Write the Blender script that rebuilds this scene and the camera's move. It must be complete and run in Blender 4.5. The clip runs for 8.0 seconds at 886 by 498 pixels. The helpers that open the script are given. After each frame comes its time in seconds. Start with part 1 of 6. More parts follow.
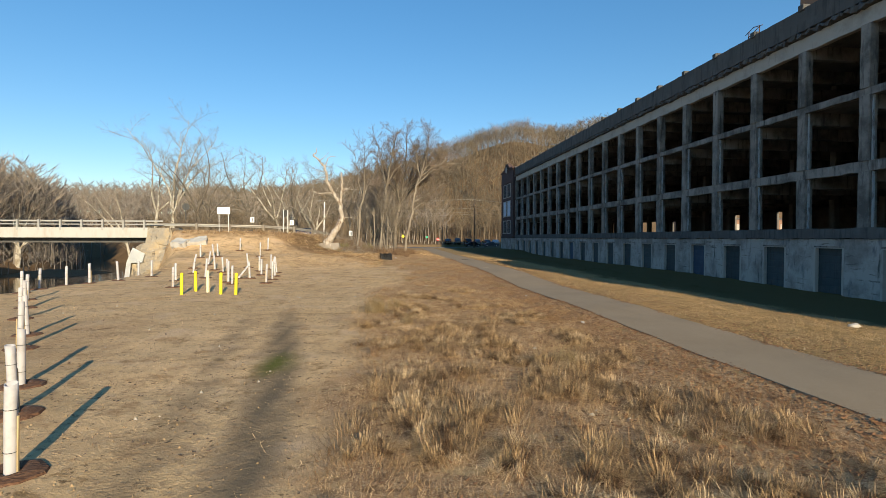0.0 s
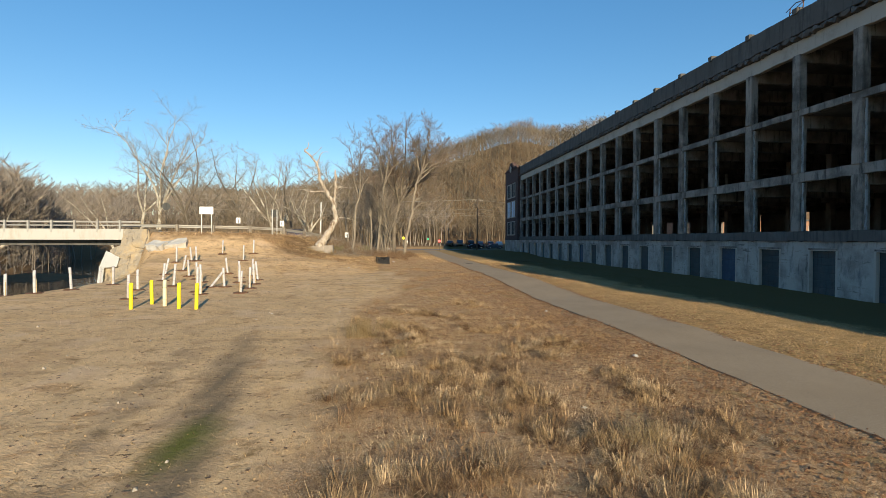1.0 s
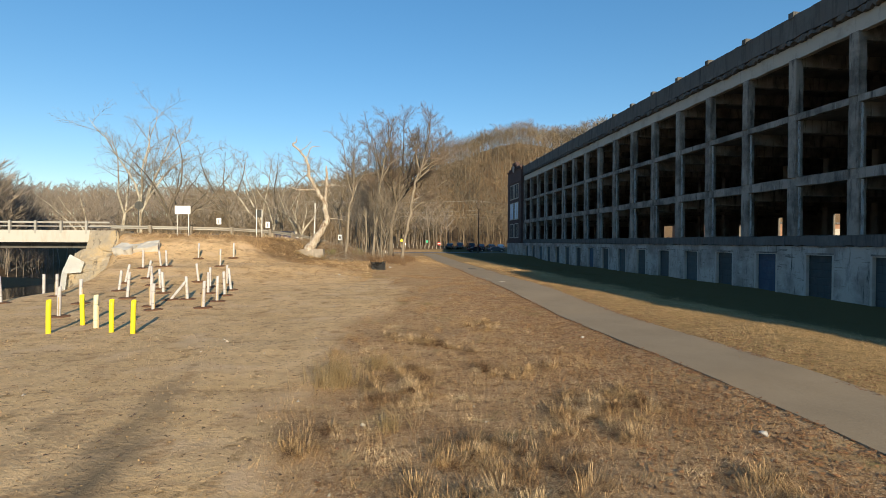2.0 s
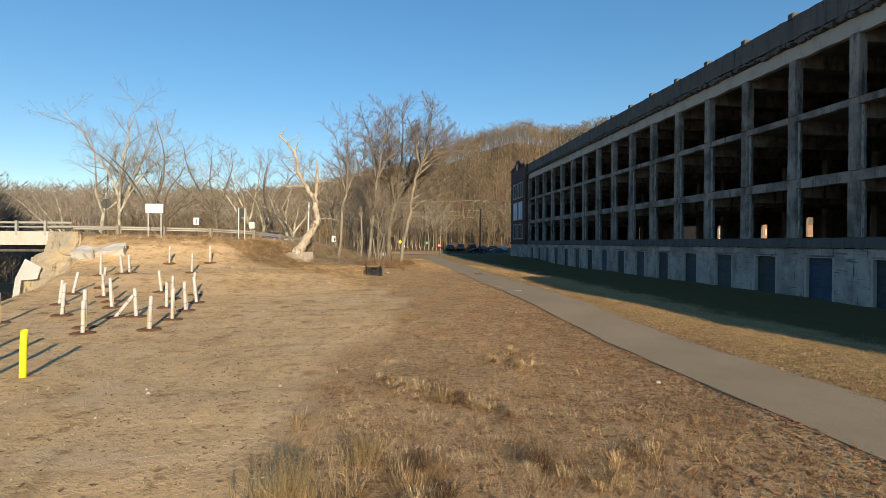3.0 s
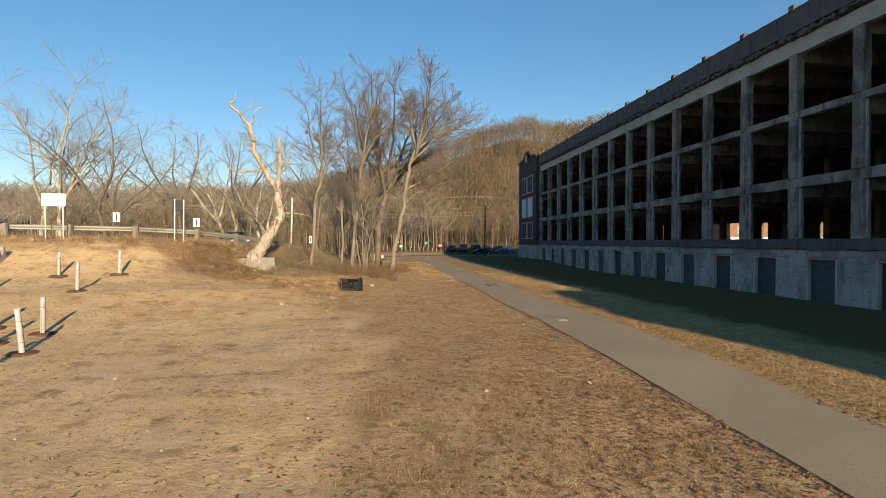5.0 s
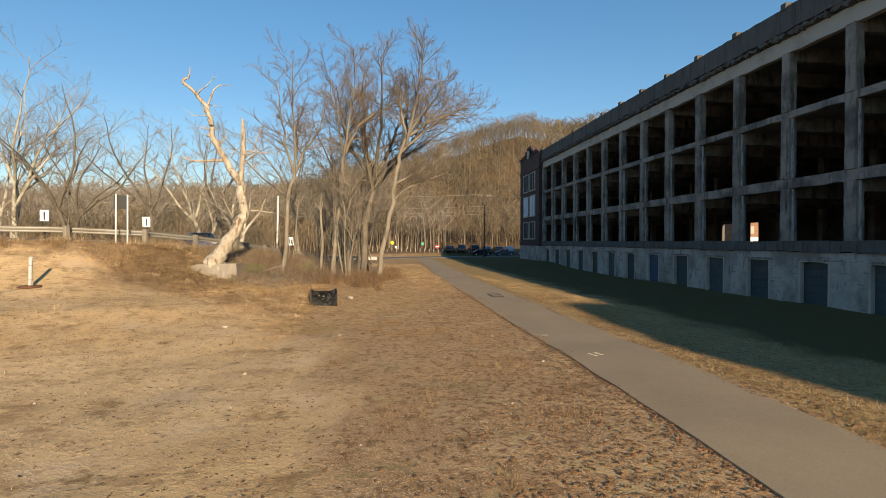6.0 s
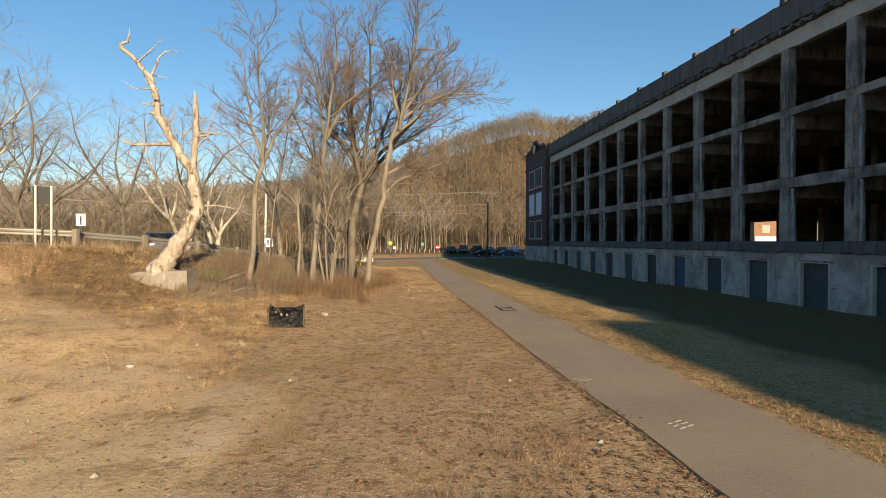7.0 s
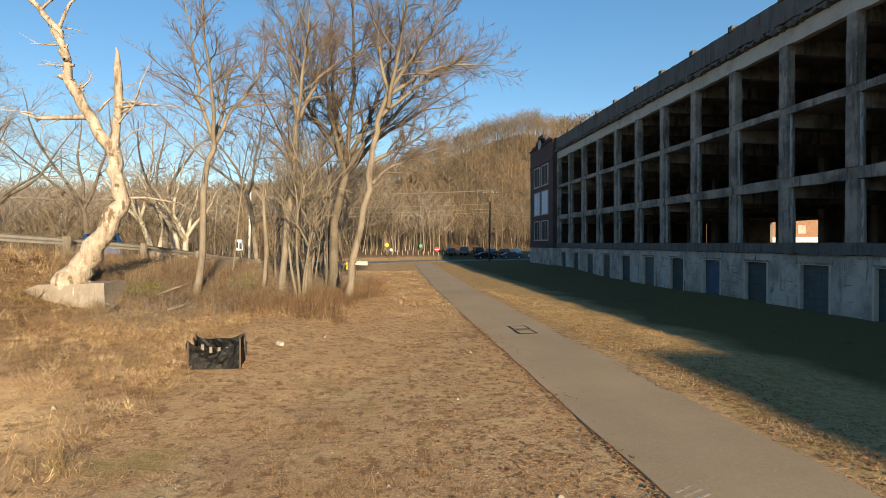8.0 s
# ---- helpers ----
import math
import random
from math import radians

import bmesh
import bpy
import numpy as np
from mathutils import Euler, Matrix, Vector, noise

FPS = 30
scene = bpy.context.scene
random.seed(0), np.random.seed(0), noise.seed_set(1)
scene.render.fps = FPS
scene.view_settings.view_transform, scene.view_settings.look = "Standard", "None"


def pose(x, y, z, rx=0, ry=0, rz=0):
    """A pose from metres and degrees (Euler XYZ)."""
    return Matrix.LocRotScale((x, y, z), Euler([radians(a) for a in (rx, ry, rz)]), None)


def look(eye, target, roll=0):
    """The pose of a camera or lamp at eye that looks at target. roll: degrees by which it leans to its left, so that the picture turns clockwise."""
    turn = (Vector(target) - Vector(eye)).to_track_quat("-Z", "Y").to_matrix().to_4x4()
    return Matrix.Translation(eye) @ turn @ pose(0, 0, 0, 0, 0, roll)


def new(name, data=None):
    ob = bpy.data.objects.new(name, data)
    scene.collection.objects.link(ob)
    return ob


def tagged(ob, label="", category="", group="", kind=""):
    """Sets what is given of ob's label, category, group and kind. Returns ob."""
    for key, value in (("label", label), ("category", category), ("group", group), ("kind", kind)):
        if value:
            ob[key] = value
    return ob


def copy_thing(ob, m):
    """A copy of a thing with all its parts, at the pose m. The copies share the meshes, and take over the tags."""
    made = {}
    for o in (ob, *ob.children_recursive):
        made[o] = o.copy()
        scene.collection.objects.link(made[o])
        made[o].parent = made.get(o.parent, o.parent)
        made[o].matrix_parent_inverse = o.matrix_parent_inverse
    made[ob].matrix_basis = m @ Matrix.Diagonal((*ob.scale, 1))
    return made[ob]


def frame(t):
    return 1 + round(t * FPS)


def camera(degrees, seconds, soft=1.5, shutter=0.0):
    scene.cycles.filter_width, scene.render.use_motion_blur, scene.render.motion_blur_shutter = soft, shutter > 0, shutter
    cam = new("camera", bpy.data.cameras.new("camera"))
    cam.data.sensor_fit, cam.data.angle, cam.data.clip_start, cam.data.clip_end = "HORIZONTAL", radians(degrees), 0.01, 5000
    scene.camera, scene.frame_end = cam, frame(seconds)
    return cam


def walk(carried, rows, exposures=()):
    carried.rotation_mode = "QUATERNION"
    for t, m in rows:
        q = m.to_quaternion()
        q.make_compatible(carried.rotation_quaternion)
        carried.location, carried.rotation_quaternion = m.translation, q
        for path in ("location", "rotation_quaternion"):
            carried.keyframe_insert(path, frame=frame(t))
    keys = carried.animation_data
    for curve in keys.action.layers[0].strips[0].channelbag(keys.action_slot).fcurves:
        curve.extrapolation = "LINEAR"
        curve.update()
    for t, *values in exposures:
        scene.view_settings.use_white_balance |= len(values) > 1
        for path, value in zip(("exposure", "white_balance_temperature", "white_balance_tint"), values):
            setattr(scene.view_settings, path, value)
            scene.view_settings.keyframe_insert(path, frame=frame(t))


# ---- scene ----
cam = camera(82.0, 8.0, soft=0.7)
PATH = [
    (0, (-1.662, -0.427, 3.088), (-1.451, 1.561, 3.044), 0.1),
    (0.5, (-1.441, 1.848, 3.117), (-1.236, 3.837, 3.078), 0.2),
    (1, (-1.23, 4.218, 3.153), (-1.025, 6.207, 3.115), 0.1),
    (1.5, (-1.067, 6.699, 3.197), (-0.861, 8.688, 3.164), 0.2),
    (3, (-0.934, 14.346, 3.368), (-0.717, 16.334, 3.342), 0.2),
    (3.5, (-0.815, 17.046, 3.407), (-0.599, 19.034, 3.383), 0.2),
    (4, (-0.605, 19.785, 3.43), (-0.39, 21.774, 3.407), 0.2),
    (4.5, (-0.298, 22.569, 3.477), (-0.085, 24.557, 3.449), 0.1),
    (6, (0.963, 30.684, 3.712), (1.184, 32.671, 3.683), -0.0),
    (6.5, (1.347, 33.426, 3.766), (1.564, 35.414, 3.736), -0.1),
    (7, (1.704, 36.169, 3.798), (1.919, 38.157, 3.768), -0.1),
    (7.5, (2.064, 38.942, 3.826), (2.277, 40.93, 3.795), -0.2),
    (8, (2.356, 41.759, 3.83), (2.572, 43.748, 3.806), -0.2),
]
walk(cam, [(t, look(eye, target, roll)) for t, eye, target, roll in PATH], exposures=[(0.0, 0.5, 5950, 9), (1.5, 0.5, 6050, 9), (3.0, 0.48, 6200, 10), (4.5, 0.48, 6400, 11), (6.5, 0.52, 6600, 12), (8.0, 0.73, 6650, 12)])

# ---------------------------------------------------------------- light
SUN_TO = Vector((0.775, -3.3, 1.0)).normalized()
world = bpy.data.worlds.new("sky")
scene.world = world
world.use_nodes = True
wn = world.node_tree.nodes
sky = wn.new("ShaderNodeTexSky")
sky.sky_type = "NISHITA"
sky.sun_disc = False
sky.sun_elevation = math.asin(SUN_TO.z)
sky.sun_rotation = math.atan2(SUN_TO.x, SUN_TO.y)
sky.air_density, sky.dust_density, sky.ozone_density = 1.0, 0.0, 2.2
wn["Background"].inputs[1].default_value = 0.155
rich = wn.new("ShaderNodeHueSaturation")
rich.inputs["Saturation"].default_value = 1.42
even = wn.new("ShaderNodeGamma")
even.inputs["Gamma"].default_value = 0.75
world.node_tree.links.new(sky.outputs[0], even.inputs["Color"])
world.node_tree.links.new(even.outputs[0], rich.inputs["Color"])
world.node_tree.links.new(rich.outputs[0], wn["Background"].inputs[0])
sun = new("sun", bpy.data.lights.new("sun", "SUN"))
sun.data.energy, sun.data.angle, sun.data.color = 5.0, radians(0.45), (1.0, 0.81, 0.53)
sun.matrix_world = look(SUN_TO * 100, (0, 0, 0))

# ---------------------------------------------------------------- materials
def mat(name, base, rough=0.8, noises=(), bump=(), metal=0.0, island=0.0, per_object=0.0, spec=0.3, translucent=0.0):
    """noises: (scale, (r, g, b), low, high, detail) overlays mixed in turn; bump: (scale, strength, distance)."""
    m = bpy.data.materials.new(name)
    m.use_nodes = True
    nt = m.node_tree
    n, ln = nt.nodes, nt.links
    bsdf = n["Principled BSDF"]
    bsdf.inputs["Roughness"].default_value = rough
    bsdf.inputs["Metallic"].default_value = metal
    bsdf.inputs["Specular IOR Level"].default_value = spec
    geo = n.new("ShaderNodeNewGeometry")
    rgb = n.new("ShaderNodeRGB")
    rgb.outputs[0].default_value = (*base, 1)
    col = rgb.outputs[0]
    for scale, tint, low, high, detail in noises:
        tex = n.new("ShaderNodeTexNoise")
        mp = n.new("ShaderNodeMapping")
        sc = scale if isinstance(scale, tuple) else (scale,) * 3
        mp.inputs["Scale"].default_value = sc
        ln.new(geo.outputs["Position"], mp.inputs[0])
        ln.new(mp.outputs[0], tex.inputs["Vector"])
        tex.inputs["Scale"].default_value = 1.0
        tex.inputs["Detail"].default_value = detail
        tex.inputs["Roughness"].default_value = 0.65
        rng = n.new("ShaderNodeMapRange")
        rng.inputs[1].default_value, rng.inputs[2].default_value = low, high
        ln.new(tex.outputs[0], rng.inputs[0])
        mix = n.new("ShaderNodeMix")
        mix.data_type = "RGBA"
        ln.new(rng.outputs[0], mix.inputs[0])
        ln.new(col, mix.inputs[6])
        mix.inputs[7].default_value = (*tint, 1)
        col = mix.outputs[2]
    for amount, kind in ((island, "Random Per Island"), (per_object, "obj")):
        if amount:
            src = geo.outputs["Random Per Island"] if kind != "obj" else n.new("ShaderNodeObjectInfo").outputs["Random"]
            hsv = n.new("ShaderNodeHueSaturation")
            r2 = n.new("ShaderNodeMapRange")
            r2.inputs[3].default_value, r2.inputs[4].default_value = 1 - amount, 1 + amount
            ln.new(src, r2.inputs[0])
            ln.new(r2.outputs[0], hsv.inputs["Value"])
            ln.new(col, hsv.inputs["Color"])
            col = hsv.outputs[0]
    ln.new(col, bsdf.inputs["Base Color"])
    last = None
    for scale, strength, dist in bump:
        tex = n.new("ShaderNodeTexNoise")
        mp = n.new("ShaderNodeMapping")
        sc = scale if isinstance(scale, tuple) else (scale,) * 3
        mp.inputs["Scale"].default_value = sc
        ln.new(geo.outputs["Position"], mp.inputs[0])
        ln.new(mp.outputs[0], tex.inputs["Vector"])
        tex.inputs["Scale"].default_value = 1.0
        tex.inputs["Detail"].default_value = 6
        b = n.new("ShaderNodeBump")
        b.inputs["Strength"].default_value, b.inputs["Distance"].default_value = strength, dist
        ln.new(tex.outputs[0], b.inputs["Height"])
        if last:
            ln.new(last, b.inputs["Normal"])
        last = b.outputs[0]
    if last:
        ln.new(last, bsdf.inputs["Normal"])
    return m


CONC = mat("weathered_concrete", (0.3, 0.265, 0.225), 0.9, [(0.5, (0.12, 0.108, 0.092), 0.42, 0.62, 6), ((2.5, 2.5, 0.35), (0.075, 0.068, 0.06), 0.52, 0.66, 6), ((5, 5, 0.5), (0.37, 0.35, 0.32), 0.62, 0.72, 6)], [(14, 0.35, 0.03), (1.2, 0.3, 0.1)])
CONC_PALE = mat("pale_spandrel_concrete", (0.44, 0.395, 0.335), 0.9, [(0.6, (0.3, 0.265, 0.22), 0.5, 0.72, 6), ((3, 3, 0.3), (0.17, 0.165, 0.16), 0.6, 0.78, 6)], [(12, 0.35, 0.03)])
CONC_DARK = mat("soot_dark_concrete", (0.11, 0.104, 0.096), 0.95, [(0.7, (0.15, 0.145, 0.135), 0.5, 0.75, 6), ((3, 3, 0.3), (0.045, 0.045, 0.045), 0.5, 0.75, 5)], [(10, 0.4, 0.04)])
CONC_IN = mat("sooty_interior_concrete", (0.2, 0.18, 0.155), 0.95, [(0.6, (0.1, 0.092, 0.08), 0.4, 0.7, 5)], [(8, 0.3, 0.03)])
WHITEWASH = mat("peeling_whitewashed_block", (0.43, 0.395, 0.35), 0.9, [(0.45, (0.25, 0.225, 0.195), 0.42, 0.6, 6), ((1.6, 1.6, 0.5), (0.16, 0.16, 0.16), 0.56, 0.7, 7), ((4, 4, 0.4), (0.13, 0.12, 0.105), 0.66, 0.8, 5), ((0.7, 0.7, 5.5), (0.17, 0.155, 0.135), 0.6, 0.66, 4), ((3, 3, 0.35), (0.1, 0.095, 0.085), 0.6, 0.68, 6)], [(16, 0.3, 0.02), ((1.5, 1.5, 5.0), 0.5, 0.03)])
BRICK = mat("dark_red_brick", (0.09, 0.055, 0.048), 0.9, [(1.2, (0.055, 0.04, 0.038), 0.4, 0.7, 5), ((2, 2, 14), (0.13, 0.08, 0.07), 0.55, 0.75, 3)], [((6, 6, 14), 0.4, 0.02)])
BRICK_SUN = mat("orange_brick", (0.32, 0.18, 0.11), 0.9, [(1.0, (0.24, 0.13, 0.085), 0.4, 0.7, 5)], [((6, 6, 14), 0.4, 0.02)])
DOOR_DARK = mat("dark_green_steel_door", (0.055, 0.075, 0.08), 0.6, [(1.3, (0.09, 0.095, 0.095), 0.5, 0.75, 5), ((6, 6, 0.8), (0.035, 0.04, 0.04), 0.55, 0.75, 4)], [((1, 1, 9), 0.3, 0.02)], per_object=0.25)
DOOR_BLUE = mat("faded_blue_steel_door", (0.048, 0.08, 0.13), 0.6, [(1.3, (0.08, 0.12, 0.17), 0.5, 0.75, 5)], [((1, 1, 9), 0.3, 0.02)], per_object=0.15)
ASPHALT = mat("worn_grey_trail_asphalt", (0.34, 0.255, 0.16), 0.9, [(0.35, (0.28, 0.208, 0.128), 0.4, 0.7, 5), (22, (0.4, 0.32, 0.22), 0.5, 0.8, 4), (1.1, (0.3, 0.23, 0.15), 0.6, 0.8, 6), (70, (0.17, 0.135, 0.095), 0.55, 0.7, 3)], [(60, 0.3, 0.01)])
ROAD = mat("grey_road_asphalt", (0.13, 0.125, 0.12), 0.9, [(0.5, (0.17, 0.16, 0.15), 0.4, 0.7, 5)], [(40, 0.3, 0.01)])
GALV = mat("galvanised_guardrail_steel", (0.42, 0.4, 0.36), 0.55, [(0.3, (0.3, 0.265, 0.22), 0.5, 0.7, 5)], [(20, 0.1, 0.01)], metal=0.3)
WOODPOST = mat("grey_weathered_post_wood", (0.3, 0.26, 0.2), 0.9, [((12, 12, 1), (0.18, 0.15, 0.12), 0.45, 0.7, 5)], [((25, 25, 2), 0.4, 0.01)])
BRIDGE = mat("pale_bridge_concrete", (0.48, 0.455, 0.41), 0.85, [((1.5, 1.5, 0.4), (0.4, 0.35, 0.28), 0.5, 0.75, 6)], [(12, 0.25, 0.02)])
ABUT = mat("stained_abutment_concrete", (0.31, 0.265, 0.2), 0.9, [(0.6, (0.4, 0.31, 0.19), 0.45, 0.58, 7), (3.0, (0.42, 0.365, 0.28), 0.55, 0.7, 6), ((2, 2, 0.7), (0.15, 0.125, 0.095), 0.56, 0.64, 7)], [(5, 0.8, 0.12), (1.6, 0.6, 0.2)])
BLOCK = mat("grey_beige_block_concrete", (0.3, 0.255, 0.205), 0.9, [(0.8, (0.22, 0.18, 0.14), 0.46, 0.62, 7), ((3, 3, 0.8), (0.36, 0.32, 0.27), 0.55, 0.7, 6)], [(6, 0.6, 0.06), (22, 0.3, 0.02)])
WHITEPAINT = mat("white_patch_paint", (0.8, 0.8, 0.77), 0.75, [(1.0, (0.66, 0.65, 0.6), 0.5, 0.75, 5)], [(9, 0.2, 0.02)])
TUBE = mat("translucent_white_plastic_tube", (0.5, 0.475, 0.465), 0.5, [(3.0, (0.39, 0.36, 0.345), 0.48, 0.68, 5), ((10, 10, 1.2), (0.57, 0.54, 0.52), 0.55, 0.8, 4)], [((30, 30, 1), 0.15, 0.01)], per_object=0.08)
TUBE_BAD = mat("yellowed_plastic_tube", (0.75, 0.70, 0.45), 0.5, [(3.0, (0.6, 0.55, 0.38), 0.5, 0.75, 5)])
YELLOW = mat("bright_yellow_plastic_tube", (0.85, 0.72, 0.02), 0.45, [(3.0, (0.72, 0.6, 0.03), 0.5, 0.75, 5)])
STAKE = mat("pale_pine_stake", (0.5, 0.38, 0.2), 0.85, [((20, 20, 2), (0.36, 0.27, 0.14), 0.45, 0.7, 4)])
MULCH = mat("red_brown_mulch", (0.13, 0.065, 0.035), 0.95, [(14, (0.2, 0.11, 0.06), 0.45, 0.7, 5)], [(24, 0.8, 0.04)])
BARK = mat("tan_grey_bark", (0.25, 0.21, 0.16), 0.92, [((5, 5, 1.0), (0.15, 0.12, 0.085), 0.45, 0.68, 6), (1.2, (0.33, 0.28, 0.2), 0.5, 0.75, 4)], [((14, 14, 3), 0.7, 0.03)])
BARK_DARK = mat("grey_brown_bark", (0.17, 0.14, 0.105), 0.92, [((5, 5, 1.0), (0.1, 0.085, 0.065), 0.45, 0.68, 6), (1.2, (0.24, 0.2, 0.15), 0.5, 0.75, 4)], [((14, 14, 3), 0.7, 0.03)])
BARK_WHITE = mat("pale_sycamore_bark", (0.5, 0.45, 0.36), 0.85, [((1.6, 1.6, 0.9), (0.27, 0.225, 0.16), 0.46, 0.6, 6)], [((10, 10, 4), 0.3, 0.02)])
DEADWOOD = mat("barkless_bleached_wood", (0.45, 0.38, 0.3), 0.88, [((7, 7, 0.9), (0.32, 0.25, 0.175), 0.46, 0.6, 7), (1.1, (0.56, 0.5, 0.41), 0.5, 0.65, 5), ((3.5, 3.5, 1.3), (0.19, 0.13, 0.08), 0.53, 0.62, 7), (9, (0.62, 0.57, 0.49), 0.58, 0.7, 5)], [((18, 18, 1.5), 0.9, 0.04), (5, 0.6, 0.08)])
TWIGS = mat("far_wood_twigs", (0.19, 0.145, 0.095), 0.95, [(0.02, (0.14, 0.115, 0.08), 0.42, 0.58, 3), (0.05, (0.25, 0.175, 0.1), 0.52, 0.68, 3)], island=0.5)
TWIGPALE = mat("pale_river_twigs", (0.27, 0.23, 0.185), 0.95, [(0.03, (0.22, 0.18, 0.145), 0.42, 0.58, 3), (0.05, (0.31, 0.235, 0.16), 0.52, 0.68, 3)], island=0.5)
GRASSDRY = mat("dry_straw_grass", (0.45, 0.3, 0.15), 0.9, [(0.35, (0.27, 0.18, 0.1), 0.45, 0.6, 4), (1.1, (0.64, 0.47, 0.275), 0.5, 0.62, 4), (2.6, (0.13, 0.075, 0.04), 0.52, 0.6, 3)], island=0.5, spec=0.02)
GRASSRED = mat("russet_weed_stems", (0.25, 0.15, 0.078), 0.9, [(0.8, (0.39, 0.26, 0.135), 0.45, 0.65, 4)], island=0.45, spec=0.02)
BRUSHDARK = mat("dark_dead_brush", (0.16, 0.1, 0.06), 0.9, [(0.8, (0.26, 0.17, 0.1), 0.45, 0.65, 4), (2.5, (0.09, 0.06, 0.04), 0.54, 0.62, 3)], island=0.45, spec=0.02)
GRASSMOWN = mat("short_straw_grass", (0.42, 0.28, 0.14), 0.9, [(0.4, (0.53, 0.375, 0.21), 0.45, 0.7, 4), (1.4, (0.25, 0.19, 0.075), 0.56, 0.72, 4), (4, (0.2, 0.13, 0.05), 0.56, 0.64, 3)], island=0.45, spec=0.02)
# lawn colour lowered to hold the factory's shade
SHADED_LAWN = mat("dark_lawn_grass", (0.13, 0.098, 0.042), 0.9, [(1.2, (0.075, 0.062, 0.024), 0.45, 0.65, 4)], island=0.4, spec=0.02)
SIGNWHITE = mat("white_sign_face", (0.82, 0.82, 0.8), 0.5)
SIGNBLACK = mat("black_sign_ink", (0.03, 0.03, 0.03), 0.6)
SIGNBACK = mat("dull_sign_aluminium", (0.07, 0.07, 0.065), 0.7)
STOPRED = mat("red_stop_sign", (0.55, 0.03, 0.03), 0.5)
SIGNYEL = mat("yellow_warning_sign", (0.85, 0.75, 0.03), 0.5)
SIGNGREEN = mat("green_sign_face", (0.05, 0.4, 0.2), 0.5)
POLEWHITE = mat("white_painted_post", (0.75, 0.74, 0.7), 0.6, [((6, 6, 1), (0.6, 0.58, 0.53), 0.5, 0.75, 4)])
UTILPOLE = mat("creosote_pole_wood", (0.1, 0.075, 0.055), 0.9, [((12, 12, 0.6), (0.16, 0.12, 0.09), 0.5, 0.7, 5)])
BLACKBAG = mat("black_plastic_sheet", (0.012, 0.012, 0.013), 0.55, [(5, (0.03, 0.03, 0.03), 0.5, 0.7, 4)], [(9, 0.5, 0.05)], spec=0.5)
RUBBER = mat("black_rubber", (0.02, 0.02, 0.02), 0.8)
GLASSDARK = mat("dark_car_glass", (0.02, 0.025, 0.03), 0.08, spec=0.6)
PALEBOARD = mat("pale_blue_window_board", (0.55, 0.62, 0.7), 0.7, [(1.5, (0.45, 0.5, 0.55), 0.5, 0.7, 4)])
RUST = mat("rusty_iron", (0.12, 0.06, 0.035), 0.8, [(6, (0.2, 0.1, 0.05), 0.5, 0.7, 4)], metal=0.2)
MARK = mat("faded_white_road_paint", (0.38, 0.31, 0.225), 0.8, [(9, (0.35, 0.32, 0.27), 0.45, 0.6, 5)])
LITTER = mat("pale_litter", (0.5, 0.46, 0.4), 0.8)
STONE = mat("pale_field_stone", (0.36, 0.31, 0.24), 0.9, [(7, (0.33, 0.29, 0.23), 0.5, 0.7, 4)], per_object=0.2)
WATER = mat("dark_river_water", (0.022, 0.024, 0.02), 0.06, bump=[((0.7, 0.7, 1), 0.12, 0.1), (5, 0.05, 0.05)], spec=0.5)
SHRUB = mat("yellow_green_shrub_leaf", (0.2, 0.19, 0.06), 0.85, [(2, (0.12, 0.13, 0.04), 0.45, 0.7, 4)], island=0.4)
TAR = mat("black_joint_tar", (0.035, 0.03, 0.025), 0.7)
BROWNLEAF = mat("fallen_brown_leaves", (0.22, 0.11, 0.05), 0.9, island=0.4)


